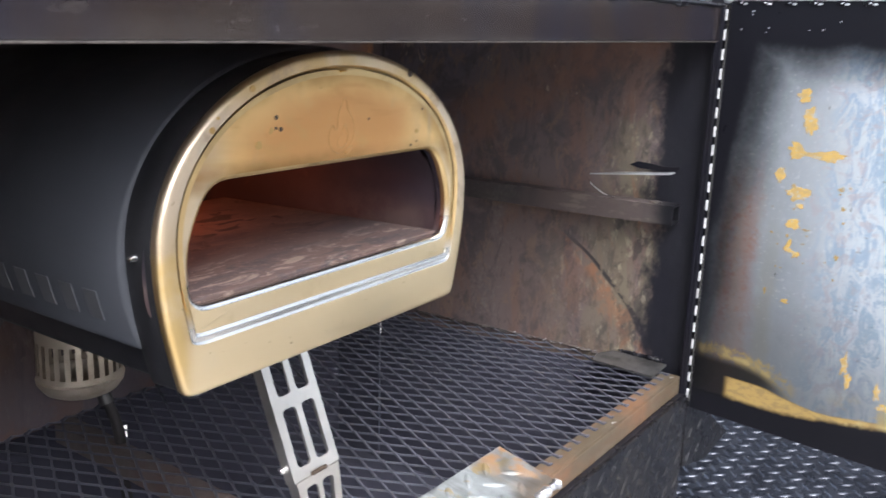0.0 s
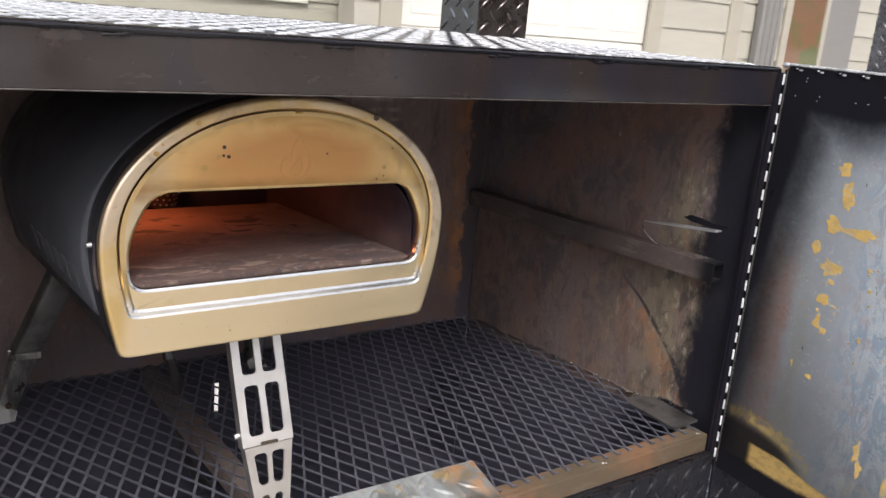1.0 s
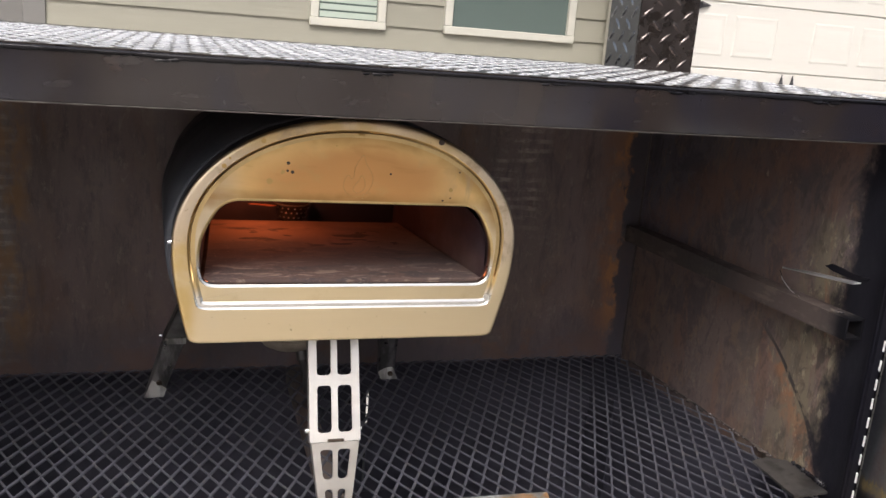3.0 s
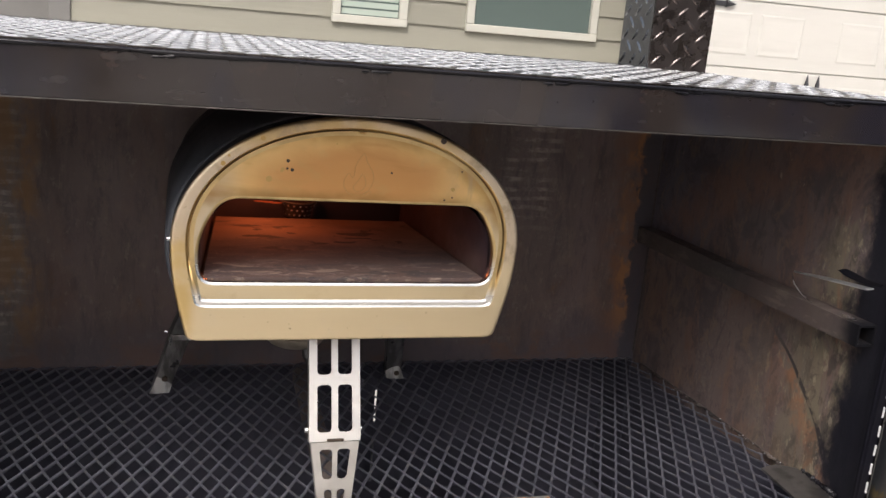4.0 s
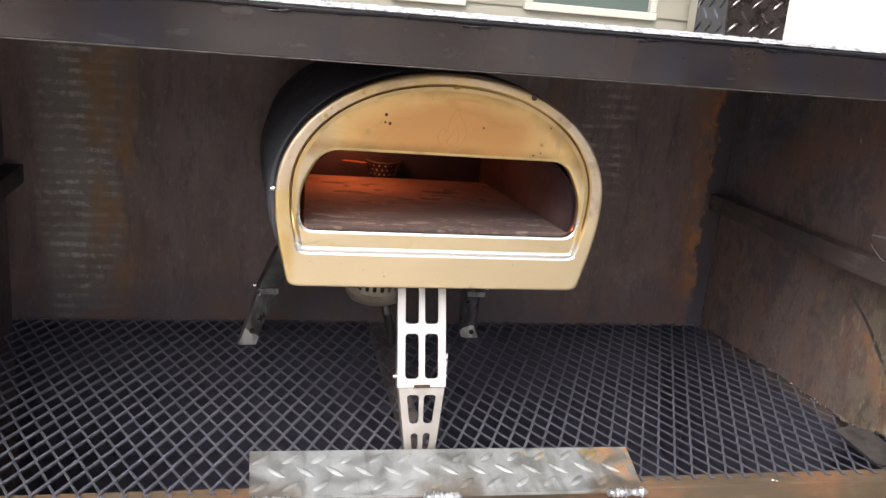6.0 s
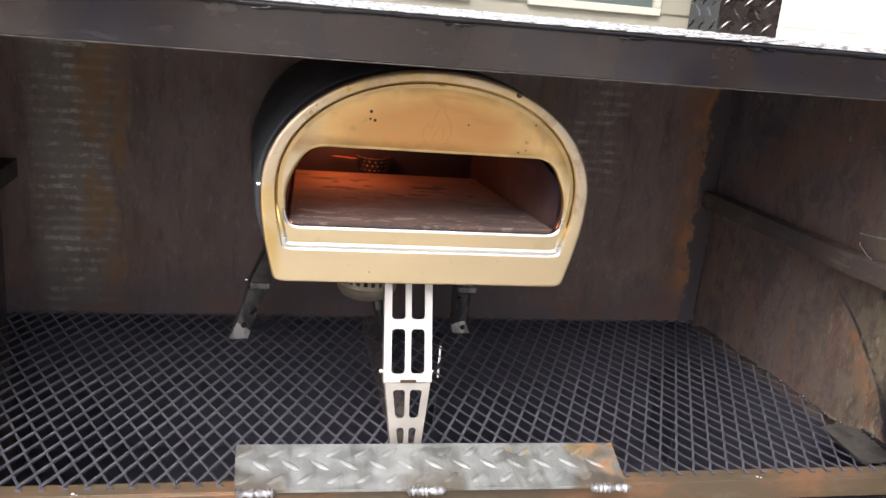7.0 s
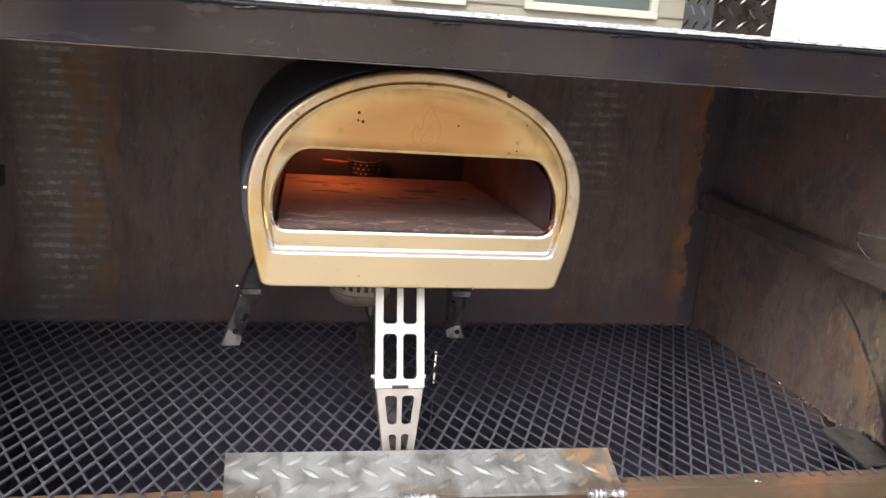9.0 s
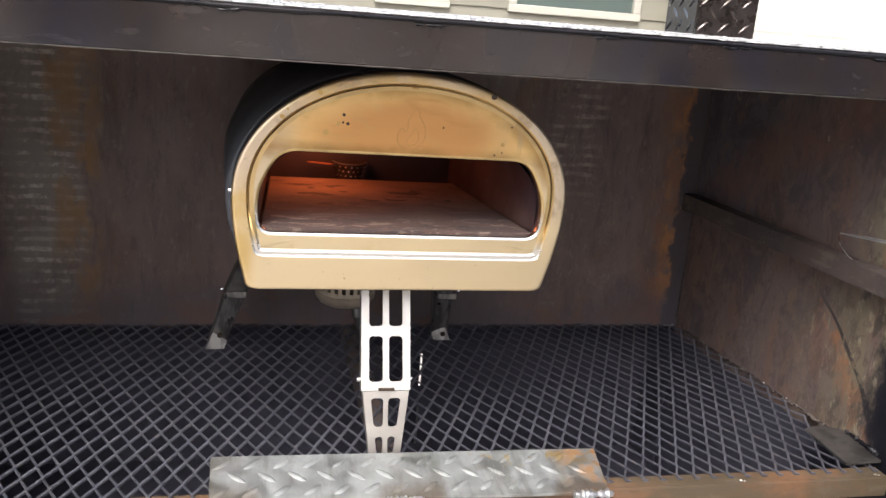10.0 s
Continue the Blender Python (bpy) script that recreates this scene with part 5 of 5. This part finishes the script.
ld.energy, ld.color, ld.shadow_soft_size = 0.30, (1.0, 0.25, 0.085), 0.03
lamp = new("flame_light", ld)
lamp.matrix_world = OVEN @ Matrix.Translation((-0.072, 0.270, ZB + 0.140))


# legs: a slotted two-part front leg and two folding rear legs
def slotted(geo, p_top, p_bot, w_top, w_bot, rows, thick=0.0025, rib=0.008, rim=0.010, flange=0.012, m=Matrix()):
    """A sheet leg with two columns of slots and flanges turned back."""
    p_top, p_bot = Vector(p_top), Vector(p_bot)
    ax = p_bot - p_top
    back = Vector((0, -ax.z, ax.y)).normalized()
    back = -back if back.y < 0 else back

    def at(x, s, d):
        return m @ (p_top + ax * s + Vector((x, 0, 0)) + back * d)

    def width(s):
        return w_top + (w_bot - w_top) * s

    def slab(x0a, x1a, x0b, x1b, s0, s1):
        vs = [at(x0a, s0, 0), at(x1a, s0, 0), at(x1b, s1, 0), at(x0b, s1, 0), at(x0a, s0, thick), at(x1a, s0, thick), at(x1b, s1, thick), at(x0b, s1, thick)]
        geo.add(vs, [(0, 1, 2, 3), (7, 6, 5, 4), (0, 4, 5, 1), (1, 5, 6, 2), (2, 6, 7, 3), (3, 7, 4, 0)])

    wa, wb = width(0), width(1)
    for s in (-1, 1):
        o = [s * wa / 2, s * (wa / 2 - rim), s * wb / 2, s * (wb / 2 - rim)]
        slab(o[0], o[1], o[2], o[3], 0, 1)
        vs = [at(o[0], 0, 0), at(o[2], 1, 0), at(o[2], 1, flange), at(o[0], 0, flange), at(o[0] - s * thick, 0, 0.001), at(o[2] - s * thick, 1, 0.001), at(o[2] - s * thick, 1, flange), at(o[0] - s * thick, 0, flange)]
        geo.add(vs, [(0, 1, 2, 3), (7, 6, 5, 4), (0, 4, 5, 1), (1, 5, 6, 2), (2, 6, 7, 3), (3, 7, 4, 0)])
    cuts = [0.0]
    for s0, s1 in rows:
        slab(-rib / 2, rib / 2, -rib / 2, rib / 2, s0, s1)
        cuts += [s0, s1]
    cuts.append(1.0)
    for k in range(0, len(cuts), 2):
        s0, s1 = cuts[k], cuts[k + 1]
        if s1 - s0 > 1e-4:
            slab(-width(s0) / 2 + rim, width(s0) / 2 - rim, -width(s1) / 2 + rim, width(s1) / 2 - rim, s0, s1)
    # rounded slot corners
    r = 0.004
    for s0, s1 in rows:
        for s, d in ((s0, 1), (s1, -1)):
            for e in (-1, 1):
                for xi, dx in ((e * rib / 2, e), (e * (width(s) / 2 - rim), -e)):
                    L = ax.length
                    vs = [at(xi, s, 0), at(xi + dx * r, s, 0), at(xi + dx * r * 0.3, s + d * r * 0.3 / L, 0), at(xi, s + d * r / L, 0)]
                    geo.add(vs + [v + back * thick for v in vs], [(0, 1, 2, 3), (7, 6, 5, 4), (1, 5, 6, 2), (2, 6, 7, 3)])
    return geo


def channel(geo, p_top, p_bot, w_top, w_bot, thick=0.0025, flange=0.018):
    """A plain sheet leg with its two edges turned back."""
    p_top, p_bot = Vector(p_top), Vector(p_bot)
    ax = p_bot - p_top
    back = Vector((0, -ax.z, ax.y)).normalized()
    back = -back if back.y < 0 else back
    rings = []
    for k in range(7):
        s = k / 6
        c, h = p_top + ax * s, (w_top + (w_bot - w_top) * s) / 2
        prof = [(-h, flange), (-h, 0.003), (-h + 0.002, 0.0007), (-h + 0.004, 0.0), (h - 0.004, 0.0), (h - 0.002, 0.0007), (h, 0.003), (h, flange),
                (h - thick, flange), (h - thick, thick + 0.002), (h - thick - 0.002, thick), (-h + thick + 0.002, thick), (-h + thick, thick + 0.002), (-h + thick, flange)]
        rings.append([c + Vector((x, 0, 0)) + back * d for x, d in prof])
    return geo.loft(rings, cap_first=True, cap_last=True)


front_leg = slotted(Geo(), (0.0, 0.088, ZB + 0.002), (0.0, 0.029, 0.0845), 0.063, 0.063, ((0.03, 0.49), (0.57, 0.93)))
part("front_leg_upper", front_leg, LEG, oven, "slotted stainless front leg", smooth=30)
g = slotted(Geo(), (0.0, 0.0285, 0.0838), (0.0, 0.006, 0.0), 0.0595, 0.038, ((0.10, 0.52), (0.66, 0.92)), rib=0.006, rim=0.0095)
part("front_leg_lower", g, LEG, oven, smooth=30)
g = Geo().box(-0.010, 0.010, 0.0255, 0.0285, 0.0855, 0.0885)
part("leg_catch", g, DARK_MARK, oven)
for s in (-1, 1):
    g = Geo().tube((s * 0.030, 0.045, 0.093), (s * 0.0355, 0.045, 0.093), 0.0032, 10)
    part("leg_rivet", g, SCREW, oven, "bright rivet")
for s, top, knee, foot, back in ((-1, 0.128, 0.178, 0.206, 0.0), (1, 0.148, 0.163, 0.172, 0.032)):
    g = channel(Geo(), (s * top, 0.335, ZB - 0.002), (s * knee, 0.368 + back * 0.6, 0.095), 0.036, 0.034, flange=0.02)
    part("rear_leg_upper", g, LEG_DARK, oven, "dark grey steel folding rear leg", smooth=30)
    g = channel(Geo(), (s * knee, 0.367 + back * 0.6, 0.096), (s * foot, 0.386 + back, 0.0), 0.032, 0.026)
    part("rear_leg_lower", g, LEG_BARE, oven, "dark steel folding rear leg", smooth=30)
    g = Geo()
    c = s * foot
    o, i2 = s * 0.016, -s * 0.013
    g.add([(c + i2, 0.376 + back, 0.0), (c + o, 0.374 + back, 0.0), (c + o * 0.7 - s * 0.006, 0.380 + back, 0.026), (c + i2 - s * 0.004, 0.380 + back, 0.012), (c + i2, 0.390 + back, 0.0), (c + o, 0.390 + back, 0.0), (c + o * 0.7 - s * 0.006, 0.385 + back, 0.026), (c + i2 - s * 0.004, 0.385 + back, 0.012)],
          [(0, 1, 2, 3), (7, 6, 5, 4), (0, 4, 5, 1), (1, 5, 6, 2), (2, 6, 7, 3), (3, 7, 4, 0)])
    part("leg_foot", g, LEG_BARE, oven, "bent bare steel foot", smooth=20)
    g = Geo().tube((c - s * 0.006, 0.3795, 0.023), (c - s * 0.006, 0.3765, 0.022), 0.0042, 12)
    part("foot_hole", g, DARK_MARK, oven)
    g = Geo().box(s * knee - 0.016, s * knee + 0.016, 0.362, 0.3655, 0.090, 0.100, 0.001)
    part("knee_plate", g, LEG_BARE, oven, "bare steel knee joint")
    g = Geo().tube((s * (knee + 0.019), 0.372, 0.102), (s * (knee + 0.023), 0.372, 0.102), 0.0024, 8)
    part("leg_rivet", g, SCREW, oven, "bright rivet")
# gas burner housing below
bc, br, nb = (0.0, 0.408), 0.048, 96
bh = Geo()
levels = ((0.034, 0.068), (br - 0.006, 0.072), (br + 0.001, 0.082), (br + 0.002, 0.088), (br, 0.090), (br, 0.097), (br - 0.001, 0.136), (br - 0.002, 0.228))
for k, (r, z) in enumerate(levels):
    bh.v += [(bc[0] + r * math.cos(2 * math.pi * i / nb), bc[1] + r * math.sin(2 * math.pi * i / nb), z) for i in range(nb)]
for k in range(len(levels) - 1):
    for i in range(nb):
        if k == 5 and i % 4 < 2:
            continue
        j = (i + 1) % nb
        bh.f.append((k * nb + i, k * nb + j, (k + 1) * nb + j, (k + 1) * nb + i))
bh.f.append(tuple(range(nb))[::-1])
part("burner_housing", bh, BURNER, oven, "slotted cream metal burner housing", smooth=40)
# marks on the front plate
for x, z, r, mt in ((-0.0773, 0.2006, 0.0019, DARK_MARK), (-0.0825, 0.1912, 0.0021, BROWN_MARK), (-0.0838, 0.1895, 0.0015, BROWN_MARK), (-0.0778, 0.1923, 0.0014, DARK_MARK), (-0.0725, 0.1911, 0.0019, DARK_MARK),
                    (-0.0965, 0.1804, 0.0034, BROWN_MARK), (0.0367, 0.1926, 0.0012, DARK_MARK), (0.1092, 0.1767, 0.0024, BROWN_MARK), (0.1003, 0.1641, 0.0012, DARK_MARK), (0.1092, 0.1672, 0.0010, DARK_MARK),
                    (0.0922, 0.2313, 0.0036, DARK_MARK), (-0.1047, 0.2239, 0.0028, BROWN_MARK), (-0.1444, 0.1955, 0.0026, BROWN_MARK), (-0.1387, 0.2040, 0.0014, BROWN_MARK), (0.1182, 0.1973, 0.0011, DARK_MARK), (-0.026, 0.2215, 0.0009, BROWN_MARK)):
    on_rim = (abs(x) > 0.09 and z > 0.203) or x < -0.14
    g = Geo().tube((x, 0.0022 if not on_rim else -0.0014, ZB + z), (x, 0.0008 if not on_rim else -0.0025, ZB + z), r, 9)
    part("burn_spot", g, mt, oven)
g = Geo().box(-0.0028, 0.0042, -0.0020, 0.004, ZB + 0.2337, ZB + 0.2357, 0.0006)
part("latch_nub", g, BROWN_MARK, oven, "small dull steel latch")
# etched flame-shaped mark
FLAME_OUT = ((0.001, -0.021), (0.008, -0.018), (0.013, -0.010), (0.0145, -0.002), (0.012, 0.006), (0.007, 0.013), (0.004, 0.024), (-0.001, 0.015), (-0.004, 0.008), (-0.0035, 0.001), (-0.006, -0.004), (-0.009, 0.003), (-0.013, -0.004), (-0.014, -0.011), (-0.010, -0.018), (-0.004, -0.021))
FLAME_IN = ((0.002, -0.017), (0.007, -0.012), (0.007, -0.005), (0.003, 0.003), (0.001, -0.004), (-0.002, -0.008), (-0.005, -0.013), (-0.002, -0.017))
FLAME_TAIL = ((0.004, -0.0235), (0.009, -0.021), (0.0135, -0.016), (0.010, -0.0165), (0.006, -0.019))
for outline in (FLAME_OUT, FLAME_IN, FLAME_TAIL):
    pts = rounded([Vector(p) for p in outline], [0.004] * len(outline), 4)
    pts = [Vector((p[0] * 1.2, 0.0012, ZB + 0.1885 + p[1] * 1.08)) for p in pts]
    g = Geo()
    for a, b in zip(pts, pts[1:] + pts[:1]):
        if (b - a).length > 1e-5:
            g.tube(a, b, 0.00036, 6)
    part("etched_flame", g, ETCH, oven)
# screws in the collar
for x, z in ((-0.1985, 0.106),):
    d = Vector((x, 0, z - CZ)).normalized()
    p = Vector((x, 0.026, ZB + z)) - d * 0.004
    g = Geo().tube(p, p + d * 0.0045, 0.0028, 10, 0.0022)
    part("collar_screw", g, SCREW, oven)
# pale printed bars low on the jacket's flank
for k in range(6):
    y = 0.066 + k * 0.031
    rows = []
    for z in (0.050, 0.058, 0.066, 0.074):
        t = min(1.0, (z - 0.030) / (0.100 - 0.030))
        rows.append((-(0.186 + 0.0155 * math.sin(t * math.pi / 2)), ZB + z))
    g = Geo().loft([[(x - 0.0006, y + 0.002, z), (x - 0.0006, y + 0.018, z), (x + 0.0006, y + 0.019, z), (x + 0.0006, y + 0.001, z)] for x, z in rows], cap_first=True, cap_last=True)
    part("printed_bar", g, PALE_MARK, oven)

# gas hose from the burner, dropping through the mesh
hose = thing("gas_hose", "dark brown rubber gas hose hanging from the oven burner", "hose")
way = [Vector(q) for q in ((0.004, 0.396, 0.850), (0.006, 0.390, 0.826), (0.012, 0.384, 0.800), (0.016, 0.382, 0.772), (0.020, 0.386, 0.720), (0.040, 0.400, 0.640), (0.090, 0.420, 0.560), (0.180, 0.430, 0.480), (0.260, 0.430, 0.4575), (0.400, 0.420, 0.4575))]
line = []
for k in range(len(way) - 1):
    p0, p1, p2, p3 = way[max(k - 1, 0)], way[k], way[k + 1], way[min(k + 2, len(way) - 1)]
    for i in range(6):
        t = i / 6
        line.append(0.5 * ((2 * p1) + (p2 - p0) * t + (2 * p0 - 5 * p1 + 4 * p2 - p3) * t * t + (3 * p1 - p0 - 3 * p2 + p3) * t ** 3))
line.append(way[-1])
rings = []
for k, c in enumerate(line):
    d = (line[min(k + 1, len(line) - 1)] - line[max(k - 1, 0)]).normalized()
    u1 = d.cross(Vector((1, 0, 0))).normalized()
    u2 = d.cross(u1)
    rings.append([c + (u1 * math.cos(a) + u2 * math.sin(a)) * 0.0068 for a in (2 * math.pi * i / 14 for i in range(14))])
part("hose_tube", Geo().loft(rings, cap_first=True, cap_last=True), RUBBER, hose, smooth=80)
g = Geo().tube((0.004, 0.3975, 0.848), (0.0045, 0.393, 0.832), 0.0095, 6).tube((0.0045, 0.393, 0.834), (0.006, 0.388, 0.820), 0.0082, 14)
part("hose_nut", g, LEG_DARK, hose, "dull steel hexagonal hose nut")

# ---- house ----
house = thing("house", "beige lap-sided house with white garage door", "house")
HYW, GYW = 4.7, 4.4


def boards(x0, x1, y, pitch, mat, z1=2.7, holes=(), start=0.0):
    me = {}
    z = start
    while z < z1:
        spans = [(x0, x1)]
        for hx0, hx1, hz0, hz1 in holes:
            if z + pitch > hz0 + 0.04 and z < hz1 - 0.02:
                nxt = []
                for s0, s1 in spans:
                    if hx0 > s0:
                        nxt.append((s0, min(s1, hx0)))
                    if hx1 < s1:
                        nxt.append((max(s0, hx1), s1))
                spans = [s for s in nxt if s[1] - s[0] > 0.01]
        for s0, s1 in spans:
            key = (s0, s1)
            if key not in me:
                q = Geo().add([(s0, y - 0.022, 0), (s1, y - 0.022, 0), (s1, y - 0.008, pitch + 0.006), (s0, y - 0.008, pitch + 0.006), (s0, y, 0), (s1, y, 0), (s1, y, pitch + 0.006), (s0, y, pitch + 0.006)],
                              [(0, 1, 2, 3), (4, 7, 6, 5), (0, 4, 5, 1), (2, 6, 7, 3), (0, 3, 7, 4), (1, 5, 6, 2)])
                me[key] = q.mesh("siding_board", mat, 0)
            ob = new("siding_board", me[key])
            ob.parent = house
            ob.location = (0, 0, z)
        z += pitch


W1 = (1.444, 2.36, 1.335, 2.45)
W2 = (0.577, 1.057, 1.325, 2.45)
g = Geo().box(-0.93, 2.66, HYW, HYW + 0.15, 0, 2.7)
part("house_wall", g, SIDING, house)
boards(-0.93, 2.66, HYW, 0.153, SIDING, holes=(W1, W2), start=-0.023)
g = Geo().box(-1.05, -0.93, HYW - 0.03, HYW + 0.12, 0, 2.7, 0.003)
part("corner_trim", g, DARK_TRIM, house)
g = Geo().box(-6.0, -1.05, HYW + 0.3, HYW + 0.45, 0, 2.7)
part("recessed_wall", g, DARK_TRIM, house)
for wx0, wx1, wz0, wz1 in (W1, W2):
    win = Geo().box(wx0, wx1, HYW - 0.045, HYW - 0.002, wz0, wz0 + 0.05, 0.004).box(wx0, wx1, HYW - 0.04, HYW - 0.002, wz1 - 0.06, wz1, 0.004)
    win.box(wx0, wx0 + 0.055, HYW - 0.04, HYW - 0.002, wz0 + 0.05, wz1 - 0.06, 0.004).box(wx1 - 0.055, wx1, HYW - 0.04, HYW - 0.002, wz0 + 0.05, wz1 - 0.06, 0.004)
    wf = part("window_frame", win, WHITE_TRIM, house, "white window frame")
    g = Geo().box(wx0 + 0.055, wx1 - 0.055, HYW - 0.016, HYW - 0.010, wz0 + 0.05, wz1 - 0.06)
    part("pane", g, GLASS, wf)
    if wx0 < 1:
        for k in range(12):
            g = Geo().box(wx0 + 0.06, wx1 - 0.06, HYW - 0.020, HYW - 0.017, wz0 + 0.056 + k * 0.045, wz0 + 0.090 + k * 0.045)
            part("blind_slat", g, BLIND, wf)
# garage front
g = Geo().box(2.56, 2.92, GYW, GYW + 0.2, 0, 2.7).box(5.40, 9.6, GYW, GYW + 0.2, 0, 2.7).box(2.92, 5.40, GYW, GYW + 0.2, 2.2, 2.7)
part("garage_wall", g, PALE_SIDING, house)
boards(2.56, 2.75, GYW, 0.2, PALE_SIDING)
boards(5.54, 6.42, GYW, 0.25, PALE_SIDING, start=-0.094)
boards(6.60, 7.24, GYW, 0.25, PALE_SIDING, start=-0.059)
boards(8.50, 9.6, GYW, 0.25, PALE_SIDING)
for x0, x1 in ((2.75, 2.92), (5.373, 5.541), (6.421, 6.602), (7.97, 8.50)):
    g = Geo().box(x0, x1, GYW - 0.035, GYW - 0.001, 0, 2.7, 0.003)
    part("door_trim", g, TRIM if x0 < 7 else DARK_TRIM, house)
g = Geo().box(6.79, 7.09, GYW - 0.12, GYW - 0.024, 0, 2.7, 0.02)
for k in range(3):
    g.box(6.835 + k * 0.085, 6.865 + k * 0.085, GYW - 0.130, GYW - 0.119, 0, 2.7, 0.004)
part("downspout", g, DARK_TRIM, house, "ribbed grey downspout")
sash = Geo().box(7.243, 7.344, GYW - 0.045, GYW - 0.004, 0.12, 2.5, 0.004).box(7.905, 7.969, GYW - 0.045, GYW - 0.004, 0.12, 2.5, 0.004)
sash.box(7.345, 7.904, GYW - 0.045, GYW - 0.004, 0.12, 0.20, 0.004).box(7.345, 7.904, GYW - 0.045, GYW - 0.004, 2.40, 2.5, 0.004)
part("side_window_frame", sash, TRIM, house, "grey-beige window frame")
g = Geo().box(7.345, 7.904, GYW - 0.03, GYW - 0.012, 0.201, 2.399)
part("side_window", g, WARM_GLASS, house, "window with warm reflections painted in")
gd = part("garage_door", Geo().box(2.92, 5.40, GYW + 0.03, GYW + 0.07, 0.0, 2.2), GARAGE, house, "white panelled garage door")
for r in range(5):
    z0 = 0.02 if r == 0 else -0.068 + r * 0.44
    z1 = -0.076 + (r + 1) * 0.44
    g = Geo().box(2.925, 5.395, GYW + 0.018, GYW + 0.030, z0, z1, 0.004)
    part("door_section", g, GARAGE, gd)
    for x0 in (3.020, 3.431, 4.070, 4.481, 4.960):
        g = Geo()
        o = [(x0, z0 + 0.08), (x0 + 0.342, z0 + 0.08), (x0 + 0.342, z1 - 0.075), (x0, z1 - 0.075)]
        def inset(d, y):
            return [(o[0][0] + d, y, o[0][1] + d), (o[1][0] - d, y, o[1][1] + d), (o[2][0] - d, y, o[2][1] - d), (o[3][0] + d, y, o[3][1] - d)]
        g.loft([inset(0, GYW + 0.0175), inset(0.012, GYW + 0.0140), inset(0.03, GYW + 0.0172), inset(0.045, GYW + 0.0150)], cap_last=True)
        part("raised_panel", g, GARAGE, gd, smooth=20)
for x in (3.86, 3.95):
    g = Geo().box(x - 0.012, x + 0.012, GYW - 0.01, GYW + 0.012, 1.00, 1.18, 0.003).tube((x, GYW, 1.17), (x, GYW, 1.24), 0.017, 6, 0.002)
    part("door_pull", g, IRON, gd, "dark iron door pull")
g = Geo().box(2.95, 3.155, GYW + 0.002, GYW + 0.012, 1.640, 1.672, 0.002).tube((3.14, GYW + 0.006, 1.656), (3.215, GYW + 0.006, 1.656), 0.026, 6, 0.003)
part("strap_hinge", g, IRON, gd, "dark iron strap hinge")
g = Geo().add([(-1.3, 4.1, 2.68), (9.8, 3.9, 2.68), (9.8, 8.5, 4.6), (-1.3, 8.5, 4.6), (-1.3, 4.1, 2.80), (9.8, 3.9, 2.80), (9.8, 8.5, 4.72), (-1.3, 8.5, 4.72)],
               [(3, 2, 1, 0), (4, 5, 6, 7), (0, 1, 5, 4), (1, 2, 6, 5), (2, 3, 7, 6), (3, 0, 4, 7)])
part("roof", g, ROOF, house)


# ---- trees across the drive, mirrored in the glass and paint ----
# out of view; added to darken what upright metal and paint mirror
def tree(x, y, h, seed):
    rnd = random.Random(seed)
    t = thing("tree", "leafy tree with dense brown and reddish crown", "tree", "trees across the drive")
    rings = []
    for k in range(7):
        f = k / 6
        r = 0.20 * (1 - 0.65 * f)
        rings.append([(x + 0.10 * math.sin(f * 4 + seed) + r * math.cos(a), y + r * math.sin(a), h * 0.6 * f) for a in (2 * math.pi * i / 9 for i in range(9))])
    part("trunk", Geo().loft(rings, cap_last=True), BARK, t)
    g = Geo()
    tips = []
    for k in range(9):
        a, z0 = rnd.uniform(0, 6.28), h * rnd.uniform(0.22, 0.55)
        tip = (x + math.cos(a) * h * 0.28, y + math.sin(a) * h * 0.28, z0 + h * rnd.uniform(0.12, 0.3))
        tips.append(tip)
        g.tube((x, y, z0), tip, 0.06, 6, 0.02)
    part("limbs", g, BARK, t)
    g = Geo()
    for k in range(1500):
        c = rnd.choice(tips + [(x, y, h * 0.72), (x, y, h * 0.5)])
        p = Vector((c[0] + rnd.gauss(0, h * 0.11), c[1] + rnd.gauss(0, h * 0.11), max(0.5, c[2] + rnd.gauss(0, h * 0.11))))
        q = Euler((rnd.uniform(0, 6), rnd.uniform(0, 6), rnd.uniform(0, 6))).to_matrix()
        w = rnd.uniform(0.10, 0.20)
        g.add([p + q @ Vector(v) * w for v in ((-1, 0, 0), (0, -0.55, 0.1), (1, 0, 0), (0, 0.55, 0.1))], [(0, 1, 2, 3)])
    part("crown", g, LEAVES, t, smooth=0)


for k, (tx, ty, th) in enumerate(((-7.5, -8.6, 3.6), (-4.2, -9.4, 3.9), (-1.2, -8.8, 3.4), (1.8, -9.6, 4.0), (5.0, -9.0, 3.6), (8.4, -9.2, 3.8))):
    tree(tx, ty, th, k + 3)
